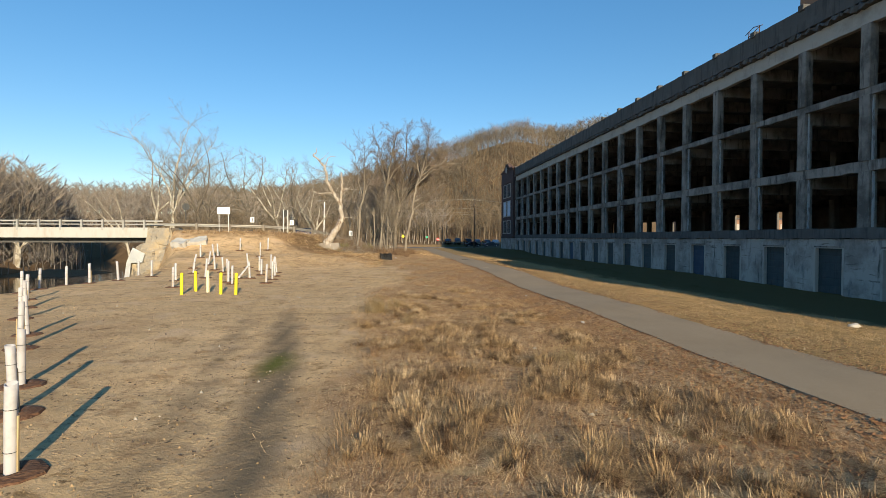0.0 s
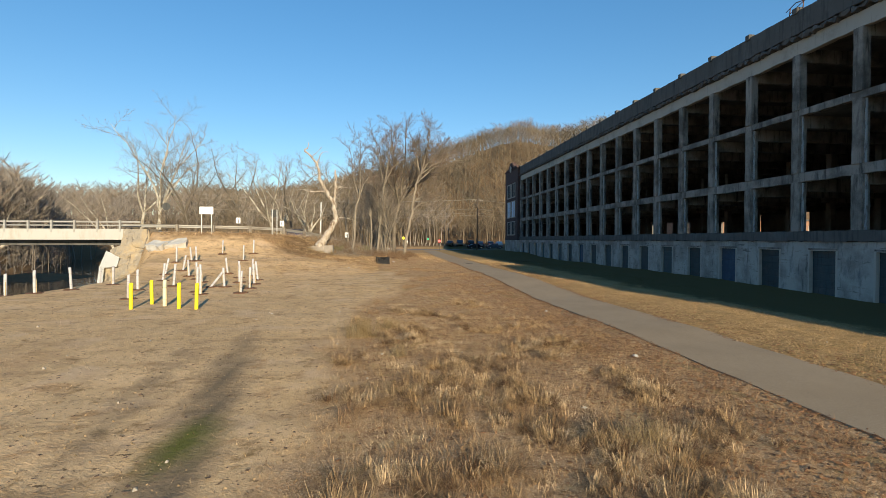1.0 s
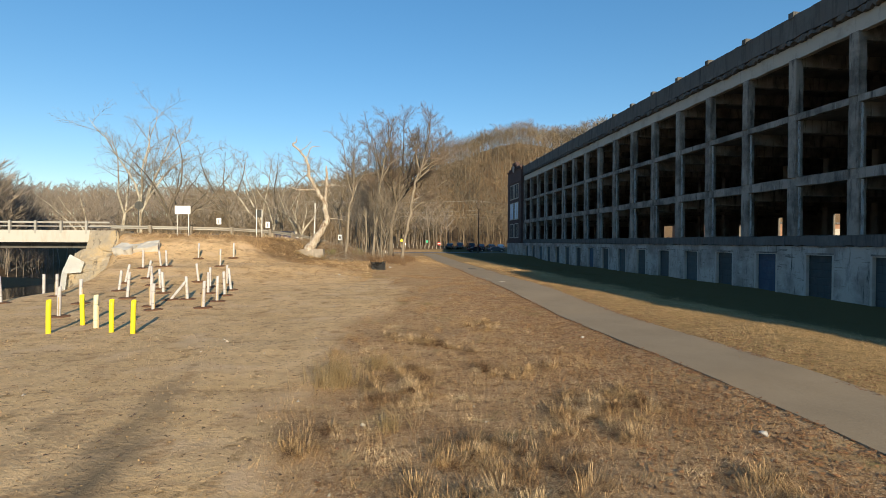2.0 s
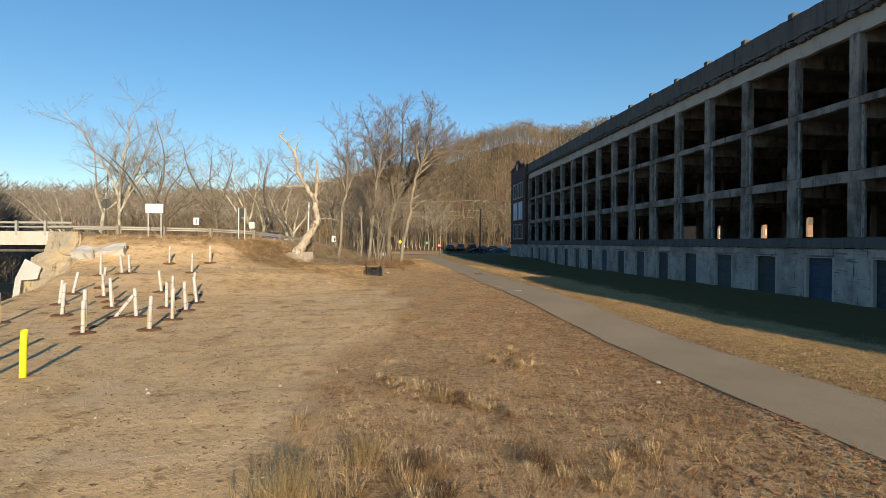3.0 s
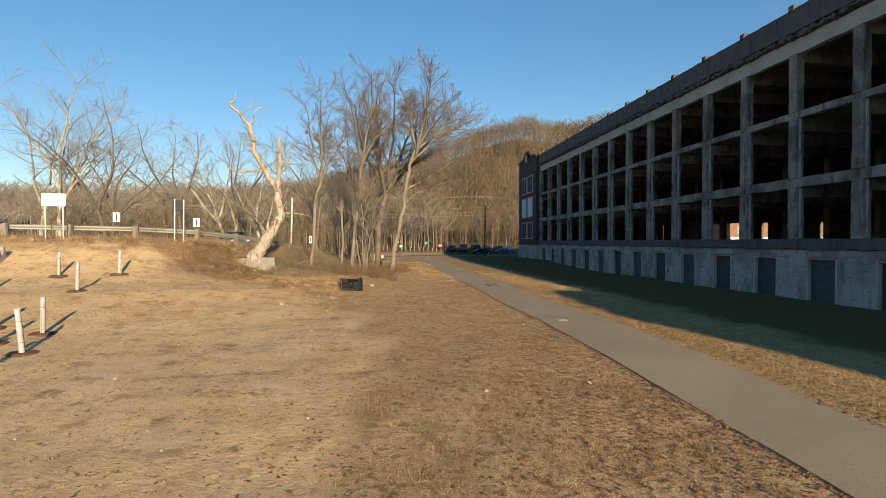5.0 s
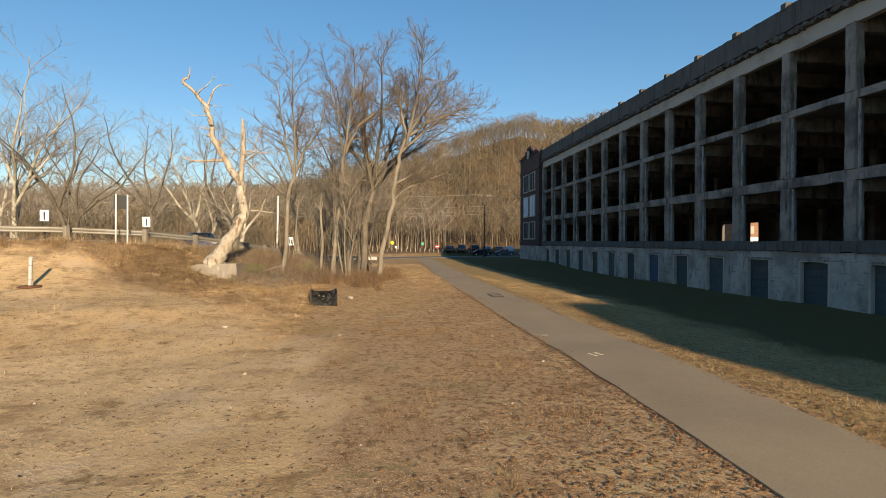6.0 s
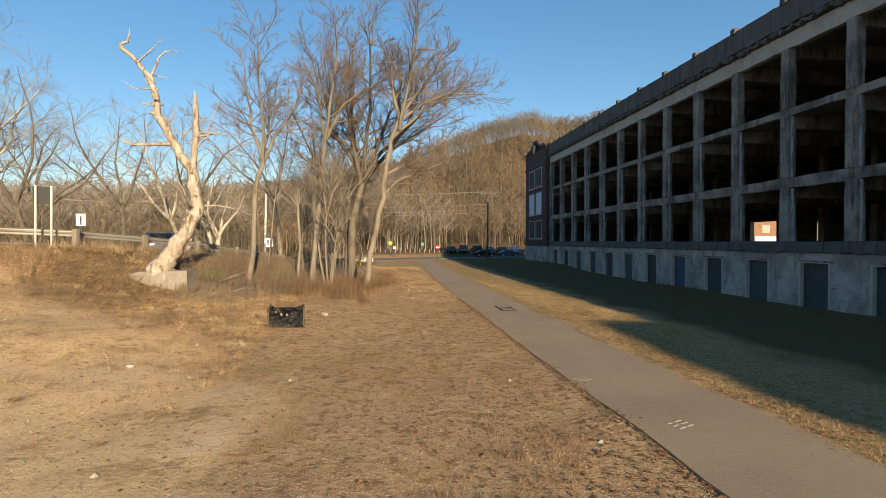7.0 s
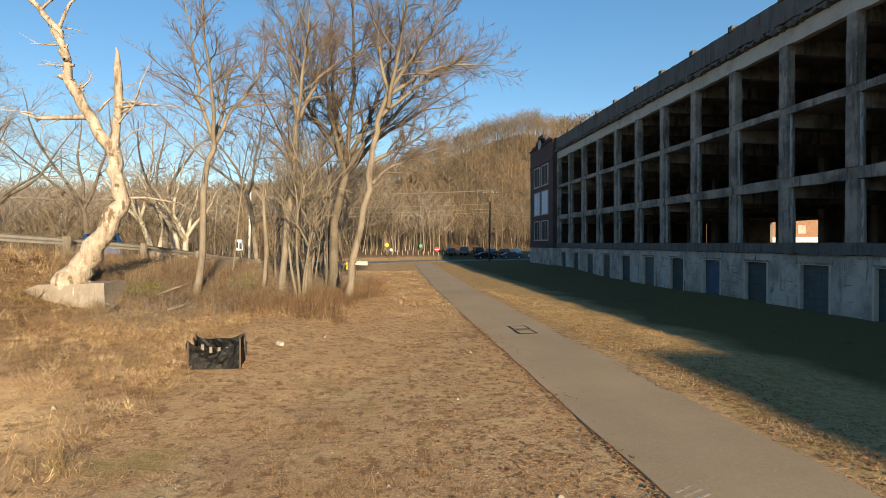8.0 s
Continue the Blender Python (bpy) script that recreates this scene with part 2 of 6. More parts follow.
def ground_material():
    m = bpy.data.materials.new("field_ground")
    m.use_nodes = True
    n, ln = m.node_tree.nodes, m.node_tree.links
    bsdf = n["Principled BSDF"]
    bsdf.inputs["Roughness"].default_value = 0.95
    bsdf.inputs["Specular IOR Level"].default_value = 0.03
    geo = n.new("ShaderNodeNewGeometry")
    att = n.new("ShaderNodeVertexColor")
    att.layer_name = "zone"
    sep = n.new("ShaderNodeSeparateColor")
    ln.new(att.outputs[0], sep.inputs[0])

    def noise_tex(scale, detail=6, rough=0.65):
        t = n.new("ShaderNodeTexNoise")
        mp = n.new("ShaderNodeMapping")
        mp.inputs["Scale"].default_value = scale if isinstance(scale, tuple) else (scale,) * 3
        ln.new(geo.outputs["Position"], mp.inputs[0])
        ln.new(mp.outputs[0], t.inputs["Vector"])
        t.inputs["Scale"].default_value, t.inputs["Detail"].default_value, t.inputs["Roughness"].default_value = 1.0, detail, rough
        return t.outputs[0]

    def ranged(v, a, b):
        r = n.new("ShaderNodeMapRange")
        r.inputs[1].default_value, r.inputs[2].default_value = a, b
        ln.new(v, r.inputs[0])
        return r.outputs[0]

    def mixed(f, a, b):
        x = n.new("ShaderNodeMix")
        x.data_type = "RGBA"
        for k, v in ((0, f), (6, a), (7, b)):
            if isinstance(v, tuple):
                x.inputs[k].default_value = (*v, 1)
            else:
                ln.new(v, x.inputs[k])
        return x.outputs[2]

    def summed(a, b, k):
        x = n.new("ShaderNodeMath")
        x.operation = "MULTIPLY_ADD"
        ln.new(b, x.inputs[0])
        x.inputs[1].default_value = k
        ln.new(a, x.inputs[2])
        return x.outputs[0]

    big, mid, fine, grit = noise_tex(0.22), noise_tex(1.3), noise_tex(6.0), noise_tex(28.0, 3)
    specks = noise_tex(7.0, 3)
    thatch = mixed(ranged(mid, 0.35, 0.7), (0.36, 0.215, 0.11), (0.5, 0.33, 0.175))
    thatch = mixed(ranged(fine, 0.5, 0.68), thatch, (0.165, 0.096, 0.047))
    thatch = mixed(ranged(grit, 0.53, 0.64), thatch, (0.62, 0.44, 0.25))
    dirt = mixed(ranged(big, 0.35, 0.65), (0.62, 0.41, 0.2), (0.71, 0.485, 0.26))
    dirt = mixed(ranged(mid, 0.45, 0.75), dirt, (0.45, 0.295, 0.155))
    dirt = mixed(ranged(fine, 0.56, 0.72), dirt, (0.29, 0.185, 0.1))
    dirt = mixed(ranged(grit, 0.58, 0.75), dirt, (0.68, 0.53, 0.36))
    dirt = mixed(ranged(specks, 0.62, 0.68), dirt, (0.19, 0.125, 0.065))
    pale = noise_tex((0.5, 0.5, 0.5), 5, 0.6)
    dirt = mixed(ranged(pale, 0.54, 0.66), dirt, (0.64, 0.445, 0.26))
    streak = noise_tex((0.8, 1.1, 1.0), 7, 0.7)
    dirt = mixed(ranged(streak, 0.55, 0.66), dirt, (0.41, 0.255, 0.125))
    patch = noise_tex((1.1, 1.1, 1.0), 8, 0.75)
    dirt = mixed(ranged(patch, 0.56, 0.66), dirt, (0.29, 0.185, 0.085))
    mown = mixed(ranged(mid, 0.35, 0.7), (0.35, 0.225, 0.1), (0.46, 0.305, 0.15))
    mown = mixed(ranged(fine, 0.45, 0.75), mown, (0.14, 0.115, 0.04))
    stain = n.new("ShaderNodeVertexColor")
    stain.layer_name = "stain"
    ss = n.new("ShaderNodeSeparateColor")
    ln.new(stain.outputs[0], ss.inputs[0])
    # the factory's shade is mixed into the mown colour along a slanting strip
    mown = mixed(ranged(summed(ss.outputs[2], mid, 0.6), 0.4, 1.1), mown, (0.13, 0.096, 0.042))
    thatch = mixed(ranged(patch, 0.55, 0.66), thatch, (0.22, 0.13, 0.072))
    thatch = mixed(ranged(streak, 0.56, 0.64), thatch, (0.48, 0.345, 0.18))
    clump = noise_tex((3.6, 3.0, 3.0), 3, 0.6)
    thatch = mixed(ranged(clump, 0.56, 0.66), thatch, (0.25, 0.153, 0.08))
    thatch = mixed(ranged(noise_tex(0.45, 6, 0.7), 0.56, 0.68), thatch, (0.29, 0.215, 0.095))
    litter = mixed(ranged(fine, 0.35, 0.7), (0.12, 0.075, 0.042), (0.25, 0.17, 0.095))
    wide = noise_tex(0.9)
    col = thatch
    for chan, layer in ((0, dirt), (1, mown), (2, litter)):
        edge = summed(sep.outputs[chan], wide, 0.7)
        edge = summed(edge, fine, 0.25)
        col = mixed(ranged(edge, 0.78, 1.15), col, layer)
    # two grey-brown bands along the track and a green patch
    col = mixed(ranged(summed(ss.outputs[0], mid, 0.6), 0.45, 1.2), col, (0.21, 0.155, 0.095))
    col = mixed(ranged(summed(ss.outputs[1], fine, 0.6), 0.5, 1.2), col, (0.13, 0.13, 0.035))
    ln.new(col, bsdf.inputs["Base Color"])
    b1 = n.new("ShaderNodeBump")
    b1.inputs["Strength"].default_value, b1.inputs["Distance"].default_value = 0.8, 0.045
    ln.new(fine, b1.inputs["Height"])
    b2 = n.new("ShaderNodeBump")
    b2.inputs["Strength"].default_value, b2.inputs["Distance"].default_value = 0.8, 0.02
    ln.new(grit, b2.inputs["Height"])
    ln.new(b1.outputs[0], b2.inputs["Normal"])
    ln.new(b2.outputs[0], bsdf.inputs["Normal"])
    return m


GROUND = ground_material()


# ---------------------------------------------------------------- mesh helpers
def link(name, bm, material, parent=None, label=""):
    me = bpy.data.meshes.new(name)
    bm.to_mesh(me)
    bm.free()
    me.materials.append(material)
    ob = new(name, me)
    if parent:
        ob.parent = parent
    if label:
        tagged(ob, label)
    return ob


def part(name, bm, material, parent, label=""):
    return link(name, bm, material, parent, label)


def again(ob, m, parent=None):
    """Another object on the same mesh at the pose m."""
    o = new(ob.name.split(".")[0], ob.data)
    o.parent = parent if parent else ob.parent
    o.matrix_basis = m
    for key in ("label", "kind"):
        if key in ob:
            o[key] = ob[key]
    return o


def box(bm, x0, x1, y0, y1, z0, z1, bevel=0.0):
    vs = [bm.verts.new((x, y, z)) for z in (z0, z1) for y in (y0, y1) for x in (x0, x1)]
    fs = [bm.faces.new([vs[i] for i in q]) for q in ((0, 2, 3, 1), (4, 5, 7, 6), (0, 1, 5, 4), (2, 6, 7, 3), (0, 4, 6, 2), (1, 3, 7, 5))]
    if bevel:
        es = list({e for f in fs for e in f.edges})
        bmesh.ops.bevel(bm, geom=es, offset=bevel, segments=1, affect="EDGES")
    return bm


def boxes(*rows, bevel=0.0):
    bm = bmesh.new()
    for r in rows:
        box(bm, *r, bevel=bevel)
    return bm


def tube(bm, pts, radii, sides=8, cap=True):
    """A round bar along points."""
    rings = []
    for i, p in enumerate(pts):
        p = Vector(p)
        d = (Vector(pts[min(i + 1, len(pts) - 1)]) - Vector(pts[max(i - 1, 0)])).normalized()
        a = d.orthogonal().normalized() if abs(d.z) < 0.9 else Vector((1, 0, 0)).cross(d).normalized()
        b = d.cross(a)
        r = radii[i] if hasattr(radii, "__len__") else radii
        rings.append([bm.verts.new(p + (a * math.cos(2 * math.pi * k / sides) + b * math.sin(2 * math.pi * k / sides)) * r) for k in range(sides)])
    for u, v in zip(rings, rings[1:]):
        for k in range(sides):
            bm.faces.new((u[k], u[(k + 1) % sides], v[(k + 1) % sides], v[k])).smooth = True
    if cap:
        bm.faces.new(rings[0][::-1])
        bm.faces.new(rings[-1])
    return bm


def thing(name, label, category, group="", kind="", at=None):
    ob = new(name)
    ob.empty_display_size = 0.2
    if at is not None:
        ob.matrix_basis = at
    return tagged(ob, label, category, group, kind)


def smooth(a, b, v):
    t = min(1.0, max(0.0, (v - a) / (b - a)))
    return t * t * (3 - 2 * t)


def steps(v, table):
    """Piecewise straight lookup in a short table of (at, value)."""
    if v <= table[0][0]:
        return table[0][1]
    for (a, p), (b, q) in zip(table, table[1:]):
        if v <= b:
            return p + (q - p) * (v - a) / (b - a)
    return table[-1][1]


# ---------------------------------------------------------------- the lie of the land
# the road edge with its guardrail: x, y, road height
RAIL = [(-75, 59.5, 4.0), (-28.5, 59.2, 3.95), (-23, 58.9, 3.9), (-19.6, 59.2, 3.85), (-16.1, 60.0, 3.8), (-13.0, 61.9, 3.65), (-11.4, 65.3, 3.4), (-10.0, 69.0, 3.1), (-8.0, 78, 2.2), (-6.5, 90, 1.35), (-4.5, 108, 0.75), (-1.0, 122, 0.55), (8, 131, 0.5), (30, 137, 0.5), (120, 150, 0.5)]
WATER_Z = -2.6


def to_rail(x, y):
    """Distance from the road edge (positive on the field's side) and the road's height there."""
    best = (1e9, 0, 0)
    for (ax, ay, az), (bx, by, bz) in zip(RAIL, RAIL[1:]):
        dx, dy = bx - ax, by - ay
        t = min(1, max(0, ((x - ax) * dx + (y - ay) * dy) / (dx * dx + dy * dy)))
        px, py = x - ax - dx * t, y - ay - dy * t
        d = math.hypot(px, py)
        if d < best[0]:
            best = (d, az + (bz - az) * t, 1 if dx * py - dy * px < 0 else -1)
    return best[0] * best[2], best[1]


BANK = [(-40, -30.0), (0, -27.5), (15, -24.5), (29, -22.4), (36, -20.9), (41, -20.0), (46, -20.4), (52, -22.2), (57, -24.2), (62, -28.0), (75, -33), (90, -41), (120, -57), (150, -76), (190, -140), (300, -340)]
FARBANK = [(-40, -76.0), (30, -66), (62, -60), (76, -59), (88, -56), (96, -56), (120, -68), (150, -92), (180, -140), (300, -360)]


def height(x, y):
    d, rz = to_rail(x, y)
    if d >= 0:
        prof = steps(d, [(0, 1.0), (0.8, 0.97), (2, 0.84), (4, 0.63), (6, 0.46), (8, 0.36), (11, 0.30), (13, 0.2), (17, 0.09), (23, 0.03), (30, 0.0)])
        z = rz * prof
        z = max(z, 0.4 * smooth(22, 52, y) * smooth(-12, 0, x)) if rz > 0.6 else max(z, 0.4)
    elif d > -7.6:
        z = rz
    else:
        z = rz + (1.6 - rz) * smooth(7.6, 16, -d)
    z -= 0.5 * math.exp(-((x + 9.4) / 2.4) ** 2) * smooth(61.8, 60.6, y) * smooth(53, 59, y)
    z -= 0.7 * smooth(11, 25, x) * smooth(112, 95, y)
    z += 0.05 * noise.noise((x * 0.5, y * 0.5, 0)) + 0.025 * noise.noise((x * 1.3, y * 1.3, 5)) * smooth(0.6, 2, abs(x - 8.0)) + 0.12 * noise.noise((x * 0.11, y * 0.11, 3)) * smooth(2, 8, abs(d))
    # the wooded hill
    if y > 140:
        crest = steps(x, [(-260, 16), (-120, 16), (-54, 22), (0, 35), (30, 47), (45, 55), (60, 61), (85, 67), (115, 71), (300, 66)])
        z += crest * smooth(146 + 40 * smooth(-2, 9, x), 352, y - 0.05 * (x - 60)) * (1 + 0.12 * noise.noise((x * 0.022, y * 0.012, 7)))
    # the river bed
    b, fb = steps(y, BANK), steps(y, FARBANK)
    if x < b:
        drop = smooth(0, 4.0, b - x)
        rise = smooth(0, 12, fb - x)
        z = z + (-3.6 - z) * drop
        z = z + (1.8 + 3.0 * smooth(10, 60, fb - x) - z) * rise
        z += 16 * smooth(25, 150, fb - x)
        # a sand bar by the far bank
        bar = math.hypot((x + 53) / 7, (y - 84) / 7)
        z = max(z, -2.35 - 0.8 * (bar - 0.75)) if bar < 1.6 and x > fb else z
    return z


def axis(parts):
    out = []
    for a, b, s in parts:
        k = max(1, round((b - a) / s))
        out += [a + (b - a) * i / k for i in range(k)]
    return out + [parts[-1][1]]


XS = axis([(-2200, -400, 180), (-400, -120, 20), (-120, -60, 5), (-60, -31, 1.5), (-31, 29, 0.5), (29, 60, 3), (60, 200, 12), (200, 500, 30), (500, 2200, 170)])
YS = axis([(-300, -60, 40), (-60, -6, 6), (-6, 82, 0.5), (82, 150, 2), (150, 460, 9), (460, 2600, 200)])


def dirt_zone(x, y):
    """Bare tan soil of the track and the slope."""
    right = steps(y, [(-10, -2.9), (14, -2.7), (27, -2.6), (31, -2.1), (36, -0.8), (40, -0.2), (44, -0.3), (46, -1.0), (48.5, -1.6), (51, -3.2), (54, -6), (57, -10), (59.5, -16), (60.5, -30)])
    w = smooth(2.2, -2.2, x - right + 1.6 * noise.noise((x * 0.35, y * 0.35, 4)))
    w *= 1 - 0.5 * smooth(-6.5, -11, x) * smooth(27, 17, y)
    return w


def mown_zone(x, y):
    return max(smooth(9.0, 9.9, x), smooth(4.6, 6.6, x) * smooth(30, 60, y) * 0.55, smooth(66, 80, y) * smooth(0.5, 3, x) * 0.4)


def litter_zone(x, y):
    d, _ = to_rail(x, y)
    a = smooth(9, 2, abs(d - 1)) * smooth(50, 57, y) * smooth(1.5, -1.5, x) * smooth(-16, -11, x)
    a = max(0.7 * a, 0.45 * smooth(3.2, 1.4, abs(d - 0.6)) * smooth(-30, -25, x) * smooth(-8, -11, x) * smooth(50, 56, y))
    return max(a, smooth(135, 160, y), smooth(8, 16, -d), 0.6 * smooth(1, 6, steps(y, BANK) - x) )


verts = [(x, y, height(x, y)) for y in YS for x in XS]
nx = len(XS)
faces = [(j * nx + i, j * nx + i + 1, (j + 1) * nx + i + 1, (j + 1) * nx + i) for j in range(len(YS) - 1) for i in range(nx - 1)]


def lie(x, y):
    """Height of the built ground at a place, between its grid points."""
    i = min(max(bisect(XS, x) - 1, 0), nx - 2)
    j = min(max(bisect(YS, y) - 1, 0), len(YS) - 2)
    u, v = (x - XS[i]) / (XS[i + 1] - XS[i]), (y - YS[j]) / (YS[j + 1] - YS[j])
    q = j * nx + i
    return (verts[q][2] * (1 - u) + verts[q + 1][2] * u) * (1 - v) + (verts[q + nx][2] * (1 - u) + verts[q + nx + 1][2] * u) * v


def bisect(row, v):
    lo, hi = 0, len(row)
    while lo < hi:
        mid = (lo + hi) // 2
        if v < row[mid]:
            hi = mid
        else:
            lo = mid + 1
    return lo


me = bpy.data.meshes.new("ground")
me.from_pydata(verts, [], faces)
me.materials.append(GROUND)
zone = me.color_attributes.new("zone", "FLOAT_COLOR", "POINT")
zone.data.foreach_set("color", [c for x, y, z in verts for c in (dirt_zone(x, y), mown_zone(x, y), litter_zone(x, y), 1)])


def track_tint(x, y):
    c1 = steps(y, [(4, -3.5), (8, -3.7), (12, -4.3), (20, -5.6), (26, -6.4)])
    c2 = c1 - 1.5
    s = max(math.exp(-((x - c1) / 0.5) ** 2), 0.6 * math.exp(-((x - c2) / 0.4) ** 2)) * smooth(26, 15, y) * smooth(2, 6, y)
    g = math.exp(-((x + 4.45) / 0.5) ** 2 - ((y - 12.6) / 1.2) ** 2)
    return s, g


# tint channels: track bands, green patch, shade of the factory coloured into the lawn
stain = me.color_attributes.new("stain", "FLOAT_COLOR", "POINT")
stain.data.foreach_set("color", [c for x, y, z in verts for c in (*track_tint(x, y), smooth(-1.5, 1.5, x - min(17.5, max(14.0, 17.5 - 0.13 * (y - 20))) + 1.2 * noise.noise((x * 0.5, y * 0.5, 11))), 1)])
me.polygons.foreach_set("use_smooth", [True] * len(faces))
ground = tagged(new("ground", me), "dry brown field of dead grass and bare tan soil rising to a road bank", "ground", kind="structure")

bm = boxes((-260, -18, -80, 320, WATER_Z - 0.5, WATER_Z))
tagged(link("water", bm, WATER), "dark still river water under the bridge", "river", kind="structure")

# ---------------------------------------------------------------- trail and road
def ribbon(name, mid, half_l, half_r, thick, material, label, category, lift=0.03, step=1.0):
    """A paved strip that follows the land along a line of (x, y)."""
    pts = []
    for (ax, ay), (bx, by) in zip(mid, mid[1:]):
        k = max(1, int(math.hypot(bx - ax, by - ay) / step))
        pts += [(ax + (bx - ax) * i / k, ay + (by - ay) * i / k) for i in range(k)]
    pts.append(mid[-1])
    bm = bmesh.new()
    rows = []
    for i, (x, y) in enumerate(pts):
        a, b = pts[max(i - 1, 0)], pts[min(i + 1, len(pts) - 1)]
        d = Vector((b[0] - a[0], b[1] - a[1])).normalized()
        nrm = Vector((d.y, -d.x))
        jl, jr = 0.06 * noise.noise((y * 0.8, 1, 0)), 0.06 * noise.noise((y * 0.8, 5, 0))
        row = []
        zc = height(x, y)
        for k, off in enumerate((-half_l + jl, -half_l * 0.4, half_r * 0.4, half_r + jr)):
            p = Vector((x, y)) + nrm * off
            z = (height(p.x, p.y) + zc) / 2 + lift
            row.append(bm.verts.new((p.x, p.y, z)))
        edges = [[bm.verts.new(q.co.copy()), bm.verts.new(q.co - Vector((0, 0, thick)))] for q in (row[0], row[-1])]
        rows.append((row, edges))
    for u, v in zip(rows, rows[1:]):
        for k in range(3):
            bm.faces.new((u[0][k], u[0][k + 1], v[0][k + 1], v[0][k])).smooth = True
        for k in range(2):
            a, b, c, d = u[1][k][0], u[1][k][1], v[1][k][1], v[1][k][0]
            bm.faces.new((a, b, c, d) if k else (d, c, b, a))
    return tagged(link(name, bm, material), label, category, kind="structure")


ribbon("path", [(8.0, -40), (8.1, 20), (7.98, 30), (7.8, 40), (7.65, 48), (7.4, 60), (7.35, 75), (7.6, 95), (8.0, 112), (8.2, 127)], 1.5, 1.36, 0.3, ASPHALT, "worn grey asphalt trail through dry grass", "path", lift=0.03)
ribbon("road", [(p[0] + q[0], p[1] + q[1]) for p, q in zip([r[:2] for r in RAIL], [(0, 4), (0, 4), (-0.3, 4), (-0.8, 4), (-1.7, 3.6), (-3.2, 2.4), (-3.7, 1.4), (-3.8, 1.0), (-3.8, 0.7), (-3.9, 0.5), (-3.8, 1.2), (-2.6, 3), (-1.4, 3.8), (-0.7, 4), (-0.5, 4)])], 3.4, 3.4, 0.4, ROAD, "grey asphalt road curving down from the bridge", "road", lift=0.05)

# ---------------------------------------------------------------- the derelict factory
FX, BAY, Y0 = 27.6, 4.847, 116.0
NB = 30
Z1, Z2, Z3, Z4, ZTOP = 3.78, 7.93, 12.42, 17.35, 19.4
factory = thing("factory_building", "derelict four storey concrete factory with open window bays, in shade", "building", at=pose(FX, 0, 0))
rnd = random.Random(4)


def rough_bar(x0, x1, y0, y1, z0, z1, cuts=5, chip=0.03, seed=0):
    """A concrete bar along y with chipped lower and upper edges."""
    r = random.Random(seed)
    bm = bmesh.new()
    rows = []
    for i in range(cuts + 1):
        y = y0 + (y1 - y0) * i / cuts
        c = [r.uniform(0, chip) for _ in range(4)]
        rows.append([bm.verts.new(v) for v in ((x0 + c[0], y, z0 + c[1] * 1.6), (x1, y, z0 + c[1]), (x1, y, z1 - c[3]), (x0 + c[2], y, z1 - c[3]))])
    for u, v in zip(rows, rows[1:]):
        for k in range(4):
            bm.faces.new((u[k], v[k], v[(k + 1) % 4], u[(k + 1) % 4]))
    bm.faces.new(rows[0])
    bm.faces.new(rows[-1][::-1])
    bmesh.ops.recalc_face_normals(bm, faces=bm.faces)
    return bm


def rough_column(w, d, z0, z1, seed):
    """A square column with chamfered, spalled arrises."""
    r = random.Random(seed)
    bm = bmesh.new()
    rings = []
    cuts = 7
    for i in range(cuts + 1):
        z = z0 + (z1 - z0) * i / cuts
        c = [0.03 + (r.uniform(0, 0.05) if r.random() < 0.5 else 0) for _ in range(4)]
        q = [(c[0], 0), (d - c[1], 0), (d, c[1]), (d, w - c[2]), (d - c[2], w), (c[3], w), (0, w - c[3]), (0, c[0])]
        rings.append([bm.verts.new((x, y - w, z)) for x, y in q])
    for u, v in zip(rings, rings[1:]):
        for k in range(8):
            bm.faces.new((u[k], u[(k + 1) % 8], v[(k + 1) % 8], v[k]))
    bm.faces.new(rings[0][::-1])
    bm.faces.new(rings[-1])
    bmesh.ops.recalc_face_normals(bm, faces=bm.faces)
    return bm


storeys = [(Z1, 7.2, 0.78), (Z2, 11.9, 0.70), (Z3, 16.27, 0.68)]
cols = [[part("column", rough_column(w, 0.62, a - 0.02, b + 0.05, 10 * s + k), CONC, factory) for k in range(3)] for s, (a, b, w) in enumerate(storeys)]
beams = [[part("spandrel_beam", rough_bar(0.07, 0.5, -BAY, 0, b, t, 7, 0.05, 50 + 10 * s + k), CONC_PALE if s == 2 else CONC, factory, "pale grey top beam" if s == 2 else "") for k in range(3)] for s, (b, t) in enumerate(((7.2, Z2), (11.9, Z3), (16.27, Z4)))]
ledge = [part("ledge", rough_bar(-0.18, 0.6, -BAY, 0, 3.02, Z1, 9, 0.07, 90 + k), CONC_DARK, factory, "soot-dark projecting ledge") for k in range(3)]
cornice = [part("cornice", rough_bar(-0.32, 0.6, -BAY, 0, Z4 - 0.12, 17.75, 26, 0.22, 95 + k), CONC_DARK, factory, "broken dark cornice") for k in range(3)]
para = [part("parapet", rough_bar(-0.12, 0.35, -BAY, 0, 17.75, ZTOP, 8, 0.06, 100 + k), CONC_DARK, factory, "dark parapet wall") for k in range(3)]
caps = part("parapet_post", boxes((-0.2, 0.4, -0.6, -0.1, ZTOP - 0.2, ZTOP + 0.26), bevel=0.04), CONC_DARK, factory)
used = set()


def put(kindrow, i, k):
    ob = kindrow[k % len(kindrow)]
    m = pose(0, Y0 - BAY * i, 0)
    if id(ob) not in used:
        used.add(id(ob))
        ob.matrix_basis = m
    else:
        again(ob, m)


for i in range(NB + 1):
    for s in range(3):
        put(cols[s], i, rnd.randrange(3))
        if i < NB:
            put(beams[s], i, rnd.randrange(3))
    if i < NB:
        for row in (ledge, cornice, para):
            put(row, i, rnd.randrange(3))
    put([caps], i, 0)

# basement wall: one panel a bay with an arched or square doorway
DOOR_W, DOOR_Z = 2.1, 2.45


